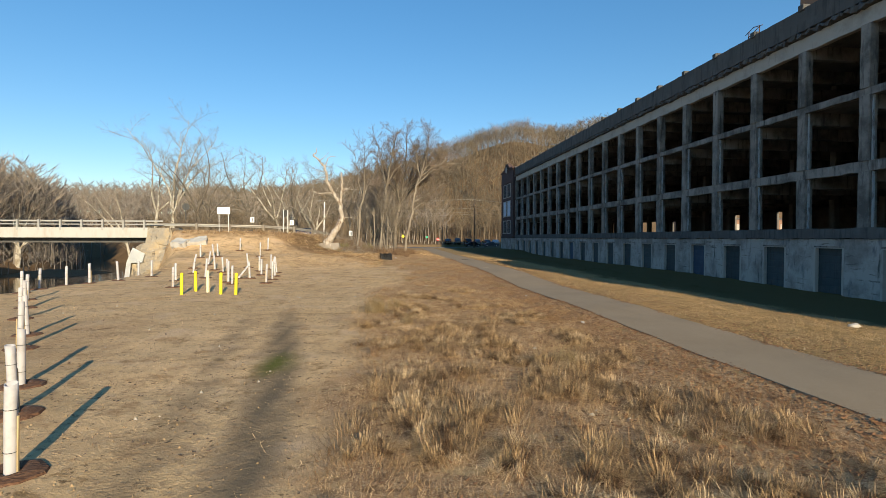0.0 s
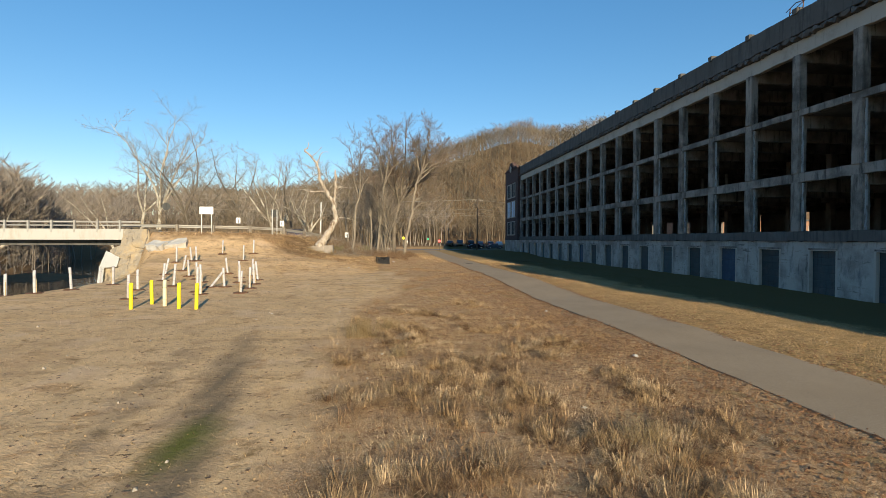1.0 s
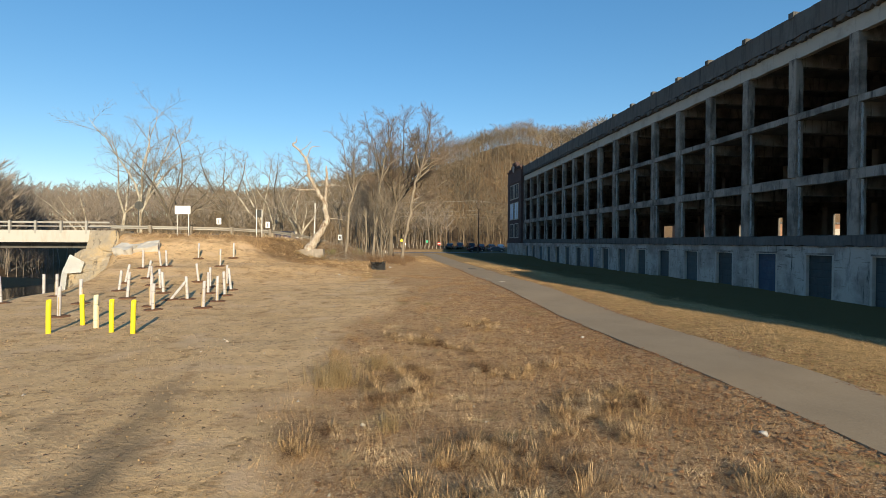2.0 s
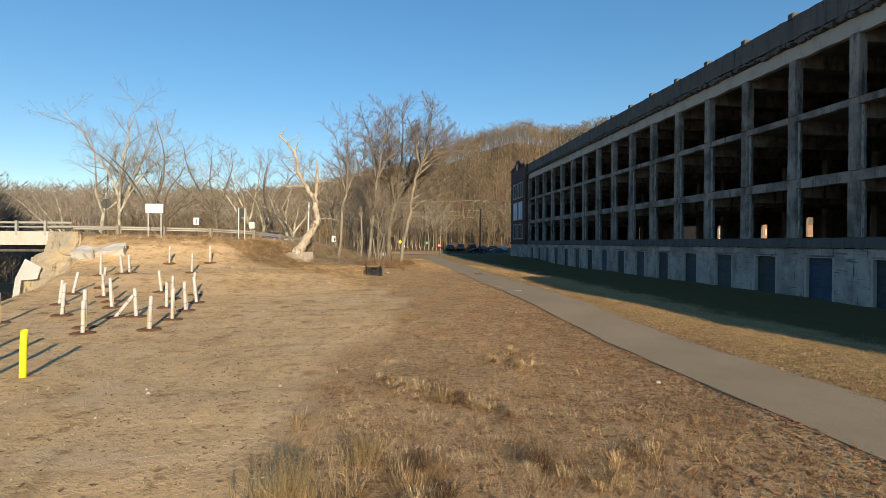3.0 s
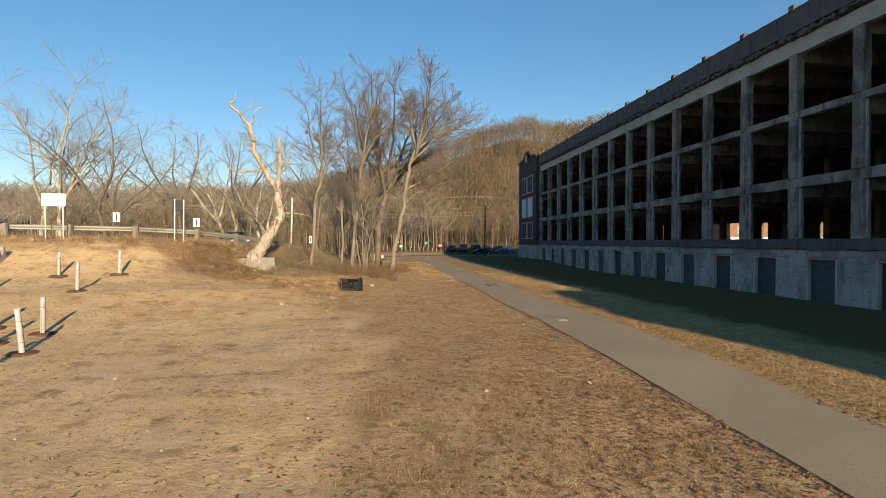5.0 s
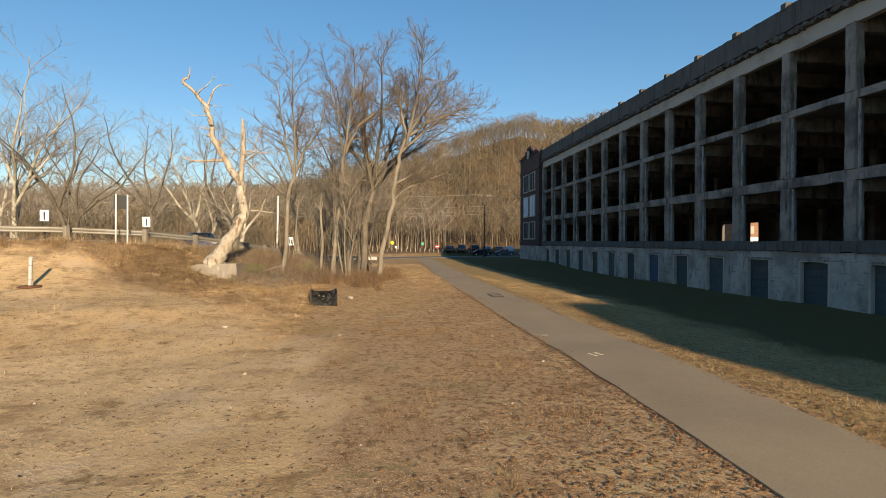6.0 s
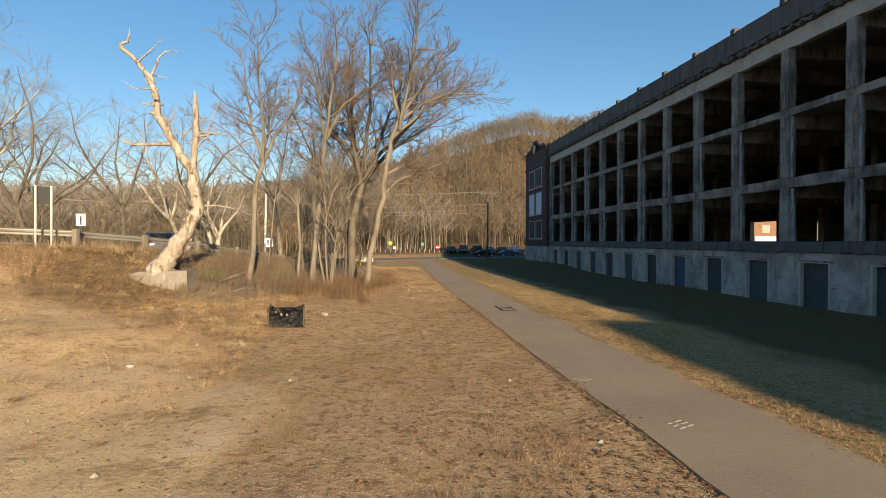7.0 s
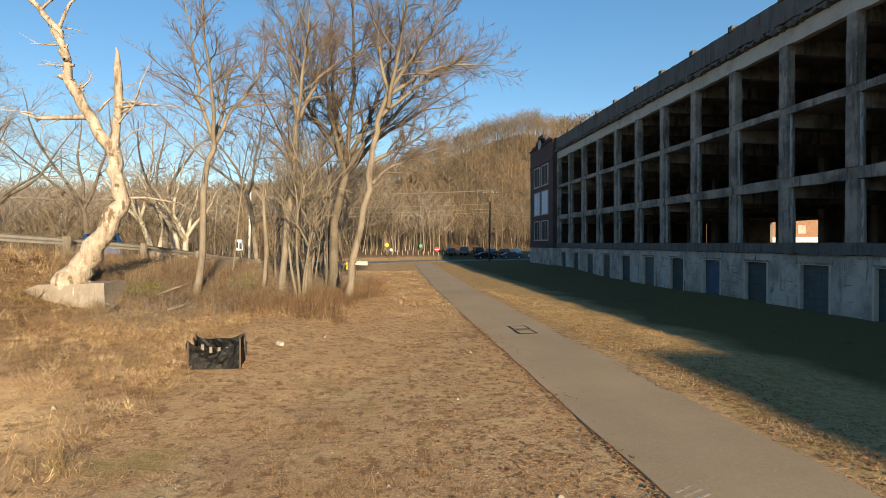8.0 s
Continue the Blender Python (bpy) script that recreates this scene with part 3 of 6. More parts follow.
def wall_bay(seed, arch):
    bm = bmesh.new()
    y0, y1 = -BAY, 0.0
    mid = -2.84
    a, b = mid - DOOR_W / 2, mid + DOOR_W / 2
    top = []
    for k in range(7):
        y = a + (b - a) * k / 6
        top.append((y, DOOR_Z - (0.12 * (1 - (1 - abs(k - 3) / 3) ** 0.6) if arch else 0)))
    outline = [(y0, -1.0), (a, -1.0)] + top + [(b, -1.0), (y1, -1.0), (y1, 3.05), (y0, 3.05)]
    front = [bm.verts.new((0.0, y, z)) for y, z in outline]
    back = [bm.verts.new((0.45, y, z)) for y, z in outline]
    bm.faces.new(front)
    bm.faces.new(back[::-1])
    for k in range(len(outline)):
        j = (k + 1) % len(outline)
        bm.faces.new((front[k], back[k], back[j], front[j]))
    bmesh.ops.recalc_face_normals(bm, faces=bm.faces)
    bmesh.ops.triangulate(bm, faces=[f for f in bm.faces if len(f.verts) > 4])
    return bm


walls = [part("basement_wall", wall_bay(k, k), WHITEWASH, factory, "peeling whitewashed basement wall") for k in range(2)]


def door_mesh(seed):
    """One ribbed leaf that fills the doorway."""
    bm = bmesh.new()
    a, c = -2.84 - DOOR_W / 2 - 0.04, -2.84 + DOOR_W / 2 + 0.04
    prof = [(0.36, -0.6)]
    for j in range(6):
        z = -0.6 + j * 0.51
        prof += [(0.27, z), (0.26, z + 0.02), (0.26, z + 0.46), (0.285, z + 0.485)]
    prof += [(0.27, 2.5), (0.36, 2.5)]
    u = [bm.verts.new((x, a, z)) for x, z in prof]
    v = [bm.verts.new((x, c, z)) for x, z in prof]
    for k in range(len(prof)):
        q = (k + 1) % len(prof)
        bm.faces.new((u[k], u[q], v[q], v[k]))
    bm.faces.new(u[::-1])
    bm.faces.new(v)
    bmesh.ops.recalc_face_normals(bm, faces=bm.faces)
    return bm


def frame_mesh():
    """Jambs and head in one piece round the doorway."""
    bm = bmesh.new()
    a, c, t = -2.84 - DOOR_W / 2, -2.84 + DOOR_W / 2, DOOR_Z
    out = [(a - 0.12, -0.6), (a + 0.02, -0.6), (a + 0.02, t - 0.03), (c - 0.02, t - 0.03), (c - 0.02, -0.6), (c + 0.12, -0.6), (c + 0.12, t + 0.02), (a - 0.12, t + 0.02)]
    u = [bm.verts.new((-0.02, y, z)) for y, z in out]
    v = [bm.verts.new((0.24, y, z)) for y, z in out]
    for k in range(8):
        q = (k + 1) % 8
        bm.faces.new((u[k], u[q], v[q], v[k]))
    bm.faces.new(u[::-1])
    bm.faces.new(v)
    bm.normal_update()
    bmesh.ops.triangulate(bm, faces=[f for f in bm.faces if len(f.verts) > 4])
    bmesh.ops.recalc_face_normals(bm, faces=bm.faces)
    return bm


door_d = part("door", door_mesh(0), DOOR_DARK, factory, "dark green boarded steel door")
door_b = part("door", door_mesh(0), DOOR_BLUE, factory, "faded blue steel door")
jamb = part("door_frame", frame_mesh(), CONC_PALE, factory)
lintel = part("lintel", boxes((-0.025, 0.2, -2.84 - DOOR_W / 2 - 0.1, -2.84 + DOOR_W / 2 + 0.1, DOOR_Z + 0.025, DOOR_Z + 0.14), bevel=0.01), CONC, factory)
BLUE = (7, 14)
for i in range(NB):
    put([walls[1 if i in (4, 7, 11, 13, 6) else 0]], i, 0)
    put([door_b if i in BLUE else door_d], i, 0)
    put([jamb], i, 0)
    put([lintel], i, 0)

# rusted window angles left standing beside the columns
STEELANGLE = mat("pale_peeling_window_steel", (0.42, 0.43, 0.43), 0.8, [((6, 6, 1.2), (0.2, 0.19, 0.18), 0.48, 0.6, 5)])
angles = [part("window_angle", boxes((0.2, 0.32, -w - 0.1, -w - 0.01, a, b)), STEELANGLE, factory) for a, b, w in storeys[:2]]
for i in range(NB + 1):
    for ob in angles:
        put([ob], i, 0)

# floors, roof, inner columns and cross beams
ye = Y0 - BAY * NB
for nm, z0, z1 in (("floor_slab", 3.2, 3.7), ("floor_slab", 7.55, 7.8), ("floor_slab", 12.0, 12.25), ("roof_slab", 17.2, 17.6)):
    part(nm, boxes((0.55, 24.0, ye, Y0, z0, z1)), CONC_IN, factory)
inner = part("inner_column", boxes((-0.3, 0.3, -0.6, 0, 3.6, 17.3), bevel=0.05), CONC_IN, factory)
cross = part("cross_beam", boxes((0.5, 23.9, -0.62, -0.2, 0, 0.95), bevel=0.02), CONC, factory)
first = [True, True]
for i in range(NB + 1):
    for k in range(1):
        m = pose(12.0, Y0 - BAY * i, 0)
        if first[0]:
            inner.matrix_basis, first[0] = m, False
        else:
            again(inner, m)
    for z in (6.62, 11.1, 15.75):
        m = pose(0, Y0 - BAY * i, z)
        if first[1]:
            cross.matrix_basis, first[1] = m, False
        else:
            again(cross, m)

# rear wall: mostly bricked up, a few open bays


def rear_wall():
    bm = bmesh.new()
    holes = [(95.3, 102.8, 3.75, 6.35), (89.6, 90.8, 3.8, 6.2), (72.3, 73.4, 4.2, 6.8), (63.8, 64.8, 4.2, 6.8), (104.5, 107.5, 8.2, 10.6), (112.2, 114.6, 13.2, 15.8), (80.0, 81.2, 4.0, 6.0)]
    ys = sorted({ye, Y0} | {h[0] for h in holes} | {h[1] for h in holes})
    zs = sorted({-1.0, 17.4} | {h[2] for h in holes} | {h[3] for h in holes})
    for a, b in zip(ys, ys[1:]):
        for c, d in zip(zs, zs[1:]):
            if not any(h[0] <= a and b <= h[1] and h[2] <= c and d <= h[3] for h in holes):
                box(bm, 24.0, 24.35, a, b, c, d)
    return bm


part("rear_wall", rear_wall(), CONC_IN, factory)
part("end_wall", boxes((0.7, 23.95, ye - 0.4, ye, -1, 17.2)), BRICK, factory)
part("end_wall", boxes((0.7, 23.95, Y0 + 0.02, Y0 + 0.4, -1, 17.2)), BRICK, factory)

DARKPANE = mat("dirty_dark_window", (0.02, 0.02, 0.022), 0.7)
# brick stair tower at the far end
TY0, TY1 = Y0 + 0.3, Y0 + 12.4
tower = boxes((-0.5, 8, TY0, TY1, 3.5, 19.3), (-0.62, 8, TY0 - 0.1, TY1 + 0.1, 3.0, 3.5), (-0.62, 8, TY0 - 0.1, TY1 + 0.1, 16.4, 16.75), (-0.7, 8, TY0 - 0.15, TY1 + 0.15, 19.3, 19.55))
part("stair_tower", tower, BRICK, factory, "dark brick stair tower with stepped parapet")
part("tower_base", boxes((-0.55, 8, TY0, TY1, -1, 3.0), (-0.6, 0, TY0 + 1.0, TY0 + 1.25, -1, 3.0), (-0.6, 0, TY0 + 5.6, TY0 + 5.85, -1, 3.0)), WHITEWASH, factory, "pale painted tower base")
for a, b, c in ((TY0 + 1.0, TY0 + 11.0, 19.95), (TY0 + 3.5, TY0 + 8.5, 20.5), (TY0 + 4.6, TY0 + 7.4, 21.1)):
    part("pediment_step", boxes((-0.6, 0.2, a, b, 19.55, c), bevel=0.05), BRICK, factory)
bm = bmesh.new()
bmesh.ops.create_cone(bm, cap_ends=True, segments=20, radius1=0.75, radius2=0.7, depth=0.16, matrix=pose(-0.68, TY0 + 6, 19.6, 0, 90, 0))
part("medallion", bm, CONC_PALE, factory, "round stone medallion")
for z0, z1, boarded in ((13.0, 16.0, 0), (8.4, 11.9, 1), (4.3, 7.2, 0)):
    for y in (TY0 + 2.2, TY0 + 6.4):
        w = part("window", boxes((-0.62, -0.5, y - 0.15, y + 0.02, z0, z1), (-0.62, -0.5, y + 3.0, y + 3.15, z0, z1), (-0.66, -0.5, y - 0.2, y + 3.2, z0 - 0.2, z0), (-0.62, -0.5, y - 0.15, y + 3.15, z1, z1 + 0.15), (-0.57, -0.5, y + 1.4, y + 1.5, z0, z1)), CONC_PALE, factory)
        part("pane", boxes((-0.54, -0.505, y + 0.02, y + 3.0, z0, z1)), PALEBOARD if boarded else DARKPANE, w, "pale boarded window" if boarded else "")

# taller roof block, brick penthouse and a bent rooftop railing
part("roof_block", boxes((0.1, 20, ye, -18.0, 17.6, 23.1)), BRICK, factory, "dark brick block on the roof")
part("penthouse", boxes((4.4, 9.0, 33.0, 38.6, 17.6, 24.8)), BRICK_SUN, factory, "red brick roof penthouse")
bm = bmesh.new()
for y in (37.7, 38.9):
    tube(bm, [(0.1, y, 19.3), (0.0, y - 0.2, 19.95)], 0.035, 6)
tube(bm, [(0.0, 39.1, 19.8), (0.0, 38.2, 20.1), (0.0, 37.2, 19.9)], 0.035, 6)
tube(bm, [(0.0, 38.8, 19.5), (0.0, 37.4, 19.95)], 0.03, 6)
part("roof_rail", bm, RUST, factory, "bent rusty roof railing")

# a sunlit brick building seen through the open bays
neighbour = thing("brick_building", "orange brick building standing in sun behind the factory", "building", at=pose(114.3, 150, 0))
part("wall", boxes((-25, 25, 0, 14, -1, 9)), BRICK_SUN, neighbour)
part("roof", boxes((-25.4, 25.4, -0.4, 14.4, 9, 9.5)), CONC_DARK, neighbour)
w = part("window", boxes((-1.0, 1.0, -0.08, 0.05, 5.7, 7.6)), CONC_PALE, neighbour)
part("plinth", boxes((-25.05, 25.05, -0.3, -0.02, -1, 4.85)), WHITEPAINT, neighbour)
w.matrix_basis = pose(-22, 0, 0)
for k in range(1, 9):
    again(w, pose(-22 + 5.2 * k, 0, 0))

# ---------------------------------------------------------------- bridge
bridge = thing("road_bridge", "pale concrete road bridge with steel railing over the river", "bridge")
part("deck", boxes((-75, -27.6, 58.9, 67.5, 3.12, 3.85), (-75, -27.6, 58.7, 59.2, 3.05, 4.15)), BRIDGE, bridge)
part("girder", boxes((-75, -27.8, 59.9, 60.4, 2.5, 3.12), (-75, -27.8, 62.6, 63.1, 2.5, 3.12), (-75, -27.8, 65.6, 66.1, 2.5, 3.12)), CONC_DARK, bridge)
for z0, z1 in ((4.78, 4.95), (4.45, 4.56)):
    part("rail", boxes((-75, -26.5, 58.9, 58.98, z0, z1), bevel=0.02), GALV, bridge)
post = part("railing_post", boxes((-0.09, 0.09, -0.28, -0.06, 3.85, 5.02), bevel=0.02), GALV, bridge)
post.matrix_basis = pose(-28.4, 58.95, 0)
for k in range(1, 22):
    again(post, pose(-28.4 - 2.15 * k, 58.95, 0))


def abutment():
    """Stepped wall with a battered face and a sloping wing."""
    bm = bmesh.new()
    shape = [(-29.7, -3.8), (-29.3, 0.2), (-28.8, 2.1), (-27.7, 2.5), (-27.7, 4.12), (-25.2, 4.12), (-24.9, 2.9), (-23.6, 1.8), (-22.4, 0.4), (-21.6, -3.8)]
    u = [bm.verts.new((x, 56.3 + 0.35 * max(0, z) - 0.12 * (x + 25), z)) for x, z in shape]
    v = [bm.verts.new((x, 60.6, z)) for x, z in shape]
    for k in range(len(shape)):
        q = (k + 1) % len(shape)
        bm.faces.new((u[k], u[q], v[q], v[k]))
    bm.faces.new(u[::-1])
    bm.faces.new(v)
    bm.normal_update()
    bmesh.ops.triangulate(bm, faces=[f for f in bm.faces if len(f.verts) > 4])
    bmesh.ops.subdivide_edges(bm, edges=bm.edges[:], cuts=5, use_grid_fill=True)
    for w in bm.verts:
        if w.co.z > -3.5:
            rough = smooth(3.0, 1.5, w.co.z) + 0.3
            w.co += rough * Vector((0.16 * noise.noise(w.co * 1.3), 0.45 * noise.noise(w.co * 0.9 + Vector((5, 0, 0))) + 0.2 * noise.noise(w.co * 2.3), 0.08 * noise.noise(w.co * 2)))
    bmesh.ops.recalc_face_normals(bm, faces=bm.faces)
    return bm


link("abutment", abutment(), ABUT, bridge, "weathered tan concrete abutment")
bm = bmesh.new()
vs = [bm.verts.new((x, 55.95 + 0.35 * max(0, z) - 0.12 * (x + 25), z)) for x, z in ((-29.75, -3.2), (-29.15, -3.2), (-28.75, 0.35), (-27.55, 0.45), (-27.45, 1.35), (-28.85, 2.0), (-29.25, 0.5))]
bm.faces.new(vs)
bmesh.ops.solidify(bm, geom=bm.faces[:], thickness=0.25)
part("white_patch", bm, WHITEPAINT, bridge, "white painted patch")

def broken_slab(x, y, w_, d_, h_, turn, tip, seed, label):
    """A tilted slab of old concrete with ragged edges."""
    bm = boxes((-w_ / 2, w_ / 2, -d_ / 2, d_ / 2, -h_ * 0.6, h_ * 0.4))
    bmesh.ops.subdivide_edges(bm, edges=bm.edges[:], cuts=5, use_grid_fill=True)
    for v in bm.verts:
        v.co += Vector((0.22 * noise.noise(v.co * 1.6 + Vector((seed, 0, 0))), 0.2 * noise.noise(v.co * 1.7 + Vector((0, seed, 0))), 0.12 * noise.noise(v.co * 2.0 + Vector((0, 0, seed)))))
    o_ = link("concrete_slab", bm, BRIDGE)
    o_.matrix_basis = pose(x, y, lie(x, y) + 0.2, 24, tip, turn)
    return tagged(o_, label, "concrete slab", "broken slabs by the bridge")


broken_slab(-21.7, 54.9, 2.3, 1.2, 0.7, 14, -9, 3, "pale broken concrete slab lying on the bank")
broken_slab(-22.9, 54.3, 1.5, 1.1, 0.8, -20, 6, 8, "tan broken concrete slab below the abutment")
# ---------------------------------------------------------------- guardrail
guard = thing("guardrail", "galvanised guardrail on squat weathered wooden posts along the road", "guardrail")


def rail_line(step):
    pts = []
    for (ax, ay, az), (bx, by, bz) in zip(RAIL[1:12], RAIL[2:12]):
        k = max(1, round(math.hypot(bx - ax, by - ay) / step))
        pts += [(ax + (bx - ax) * i / k, ay + (by - ay) * i / k, az + (bz - az) * i / k) for i in range(k)]
    return pts


line = rail_line(1.9)
bm = bmesh.new()
rows = []
for i, (x, y, z) in enumerate(line):
    a, b = line[max(0, i - 1)], line[min(len(line) - 1, i + 1)]
    d = Vector((b[0] - a[0], b[1] - a[1], 0)).normalized()
    nrm = Vector((d.y, -d.x, 0))
    prof = [(0.0, 0.40), (0.08, 0.44), (0.08, 0.50), (0.0, 0.555), (0.08, 0.61), (0.08, 0.67), (0.0, 0.71), (-0.006, 0.705), (0.072, 0.665), (0.072, 0.615), (-0.008, 0.555), (0.072, 0.495), (0.072, 0.445), (-0.006, 0.405)]
    rows.append([bm.verts.new(Vector((x, y, z)) - nrm * (o + 0.1) + Vector((0, 0, h))) for o, h in prof])
for u, v in zip(rows, rows[1:]):
    for k in range(14):
        bm.faces.new((u[k], u[(k + 1) % 14], v[(k + 1) % 14], v[k]))
part("beam", bm, GALV, guard)
gp = None
for i, (x, y, z) in enumerate(rail_line(3.8)):
    if x < -26:
        continue
    zz = height(x + 0.1, y - 0.1)
    m = pose(x + 0.12, y - 0.1, z - 0.06, rnd.uniform(-3, 3), rnd.uniform(-4, 4), rnd.uniform(-30, 0))
    if gp is None:
        gp = part("post", boxes((-0.12, 0.12, -0.12, 0.12, -0.5, 0.82), bevel=0.03), WOODPOST, guard)
        gp.matrix_basis = m
    else:
        again(gp, m)

# ---------------------------------------------------------------- bare trees
class Wood:
    """Collects tapered limbs as plain vertex and face lists."""

    def __init__(self):
        self.v, self.f = [], []

    def limb(self, pts, radii, sides):
        base = len(self.v)
        for i, p in enumerate(pts):
            d = (pts[min(i + 1, len(pts) - 1)] - pts[max(i - 1, 0)]).normalized()
            a = d.cross(Vector((0.31, 0.95, 0.05)))
            a = a.normalized() if a.length > 0.01 else Vector((1, 0, 0))
            b = d.cross(a)
            for k in range(sides):
                w = 2 * math.pi * k / sides
                self.v.append(p + (a * math.cos(w) + b * math.sin(w)) * radii[i])
        for i in range(len(pts) - 1):
            for k in range(sides):
                q = base + i * sides
                self.f.append((q + k, q + (k + 1) % sides, q + sides + (k + 1) % sides, q + sides + k))

    def spike(self, p, q, r):
        """A fine twig: a three sided cone."""
        d = (q - p).normalized()
        a = d.orthogonal().normalized() * r
        b = d.cross(a)
        base = len(self.v)
        self.v += [p + a, p - a * 0.5 + b * 0.87, p - a * 0.5 - b * 0.87, q]
        self.f += [(base, base + 1, base + 3), (base + 1, base + 2, base + 3), (base + 2, base, base + 3)]

    def sliver(self, p, q, r):
        """A far twig, one thin wedge."""
        a = (q - p).orthogonal().normalized() * r
        base = len(self.v)
        self.v += [p + a, p - a, q]
        self.f.append((base, base + 1, base + 2))

    def mesh(self, name, material):
        me = bpy.data.meshes.new(name)
        me.from_pydata([tuple(v) for v in self.v], [], self.f)
        me.materials.append(material)
        me.polygons.foreach_set("use_smooth", [len(q) > 3 for q in self.f])
        return me


def wander(rng, start, d, length, n, bend, lift):
    pts, p, d = [start], start.copy(), d.normalized()
    for _ in range(n):
        d = (d + Vector((rng.gauss(0, bend), rng.gauss(0, bend), rng.gauss(0, bend) + lift))).normalized()
        p = p + d * (length / n)
        pts.append(p)
    return pts


def branch_out(wood, twig, rng, pts, r0, length, level, spec):
    """Rising side shoots turned round a limb; spec: (count, length ratio, spread) a level."""
    count, ratio, spread = spec[level]
    n = len(pts) - 1
    last = level == len(spec) - 1
    turn = rng.uniform(0, 6.28)
    low = 0.15 if level else 0.2
    for c in range(count):
        s = (low + (1 - low) * (c + rng.random()) / count) * n
        i = min(int(s), n - 1)
        p = pts[i].lerp(pts[i + 1], s - i)
        along = (pts[i + 1] - pts[i]).normalized()
        a = along.orthogonal().normalized()
        turn += 2.4 + rng.gauss(0, 0.4)
        side = a * math.cos(turn) + along.cross(a) * math.sin(turn) + Vector((0, 0, 0.15))
        side = (side - along * side.dot(along)).normalized()
        ang = spread * rng.uniform(0.7, 1.2)
        d = along * math.cos(ang) + side * math.sin(ang)
        ln_ = length * ratio * rng.uniform(0.55, 1.15) * (1.1 - 0.45 * s / n)
        r = r0 * (1 - 0.75 * s / n) * 0.42
        if last:
            q = p + (d + Vector((rng.gauss(0, 0.1), rng.gauss(0, 0.1), 0.1))).normalized() * ln_
            twig.spike(p, q, min(max(0.006, r * 0.8), 0.012))
            for f in (0.35, 0.6):
                m = p.lerp(q, f)
                twig.spike(m, m + (d + side * rng.uniform(-0.9, 0.9) + Vector((rng.gauss(0, 0.35), rng.gauss(0, 0.35), 0.15))).normalized() * ln_ * 0.5, 0.006)
        else:
            seg = 5 if level == 0 else 3
            cp = wander(rng, p, d, ln_, seg, 0.15, 0.015)
            twig.limb(cp, [r * (1 - 0.8 * k / seg) + (0.008 if level == 0 else 0.006) for k in range(seg + 1)], 5 if level == 0 else 3)
            branch_out(wood, twig, rng, cp, r, ln_, level + 1, spec)


def plant(name, label, at, wood, twig, material, twig_material, group, z=None):
    x, y = at
    root = thing(name, label, "tree", group, at=pose(x, y, lie(x, y) if z is None else z))
    for nm, w, m in (("trunk", wood, material), ("crown", twig, twig_material)):
        o = new(nm, w.mesh(nm, m))
        o.parent = root
    return root


def supple(pts, rng, k=3, jit=0.05):
    """Rounds a short line of points into a living, slightly crooked one."""
    out = []
    for i in range(len(pts) - 1):
        p0, p1, p2, p3 = pts[max(i - 1, 0)], pts[i], pts[i + 1], pts[min(i + 2, len(pts) - 1)]
        for q in range(k):
            t = q / k
            c = 0.5 * (2 * p1 + (p2 - p0) * t + (2 * p0 - 5 * p1 + 4 * p2 - p3) * t * t + (3 * p1 - p0 - 3 * p2 + p3) * t ** 3)
            out.append(c + (Vector((rng.gauss(0, jit), rng.gauss(0, jit), 0)) if i or q else Vector()))
    return out + [pts[-1]]


def limbed_tree(label, at, r0, seed, material, twig_material, trunk, limbs, spec, z, extra=2, group="bare trees by the trail"):
    """A bare tree with its own trunk line and main limbs (across, up), each spread in depth, and finer shoots on them."""
    rng = random.Random(seed)
    wood, twig = Wood(), Wood()
    tp = supple([Vector((trunk[0][0] - 0.05, 0, -0.9))] + [Vector((a, 0, b)) for a, b in trunk], rng)
    n = len(tp) - 1
    wood.limb(tp, [r0 * ((1.45 if q == 0 else 1.2 if q < 4 else 1.0) - 0.42 * q / n) for q in range(n + 1)], 10)
    rows = []
    for k, line in enumerate(limbs):
        deep = (0.0, 0.45, -0.4, 0.3, -0.55, 0.6)[k % 6]
        rows.append([Vector((a, deep * (b - line[0][1]), b)) for a, b in line])
    top = tp[-1]
    for k in range(extra):
        ang = 1.57 + 3.14 * k + rng.uniform(-0.5, 0.5)
        h = rng.uniform(4.0, 5.5)
        rows.append([top - Vector((0, 0, 0.6 * k)), top + Vector((math.cos(ang) * 1.2, math.sin(ang) * 1.3, h * 0.35)), top + Vector((math.cos(ang) * 1.8, math.sin(ang) * 2.6, h * 0.7)), top + Vector((math.cos(ang) * 2.2, math.sin(ang) * 3.4, h))])
    for line in rows:
        lp = supple(line, rng)
        ln_ = sum((b - a).length for a, b in zip(lp, lp[1:]))
        r1 = min(r0 * 0.52, 0.022 * ln_ + 0.02)
        m = len(lp) - 1
        wood.limb(lp, [r1 * (1 - 0.88 * q / m) + 0.008 for q in range(m + 1)], 7)
        branch_out(wood, twig, rng, lp, r1, ln_ + 1.2, 0, spec)
    branch_out(wood, twig, rng, tp[n // 2:], r0 * 0.25, 2.2, 1, spec)
    return plant("tree", label, at, wood, twig, material, twig_material, group, z)


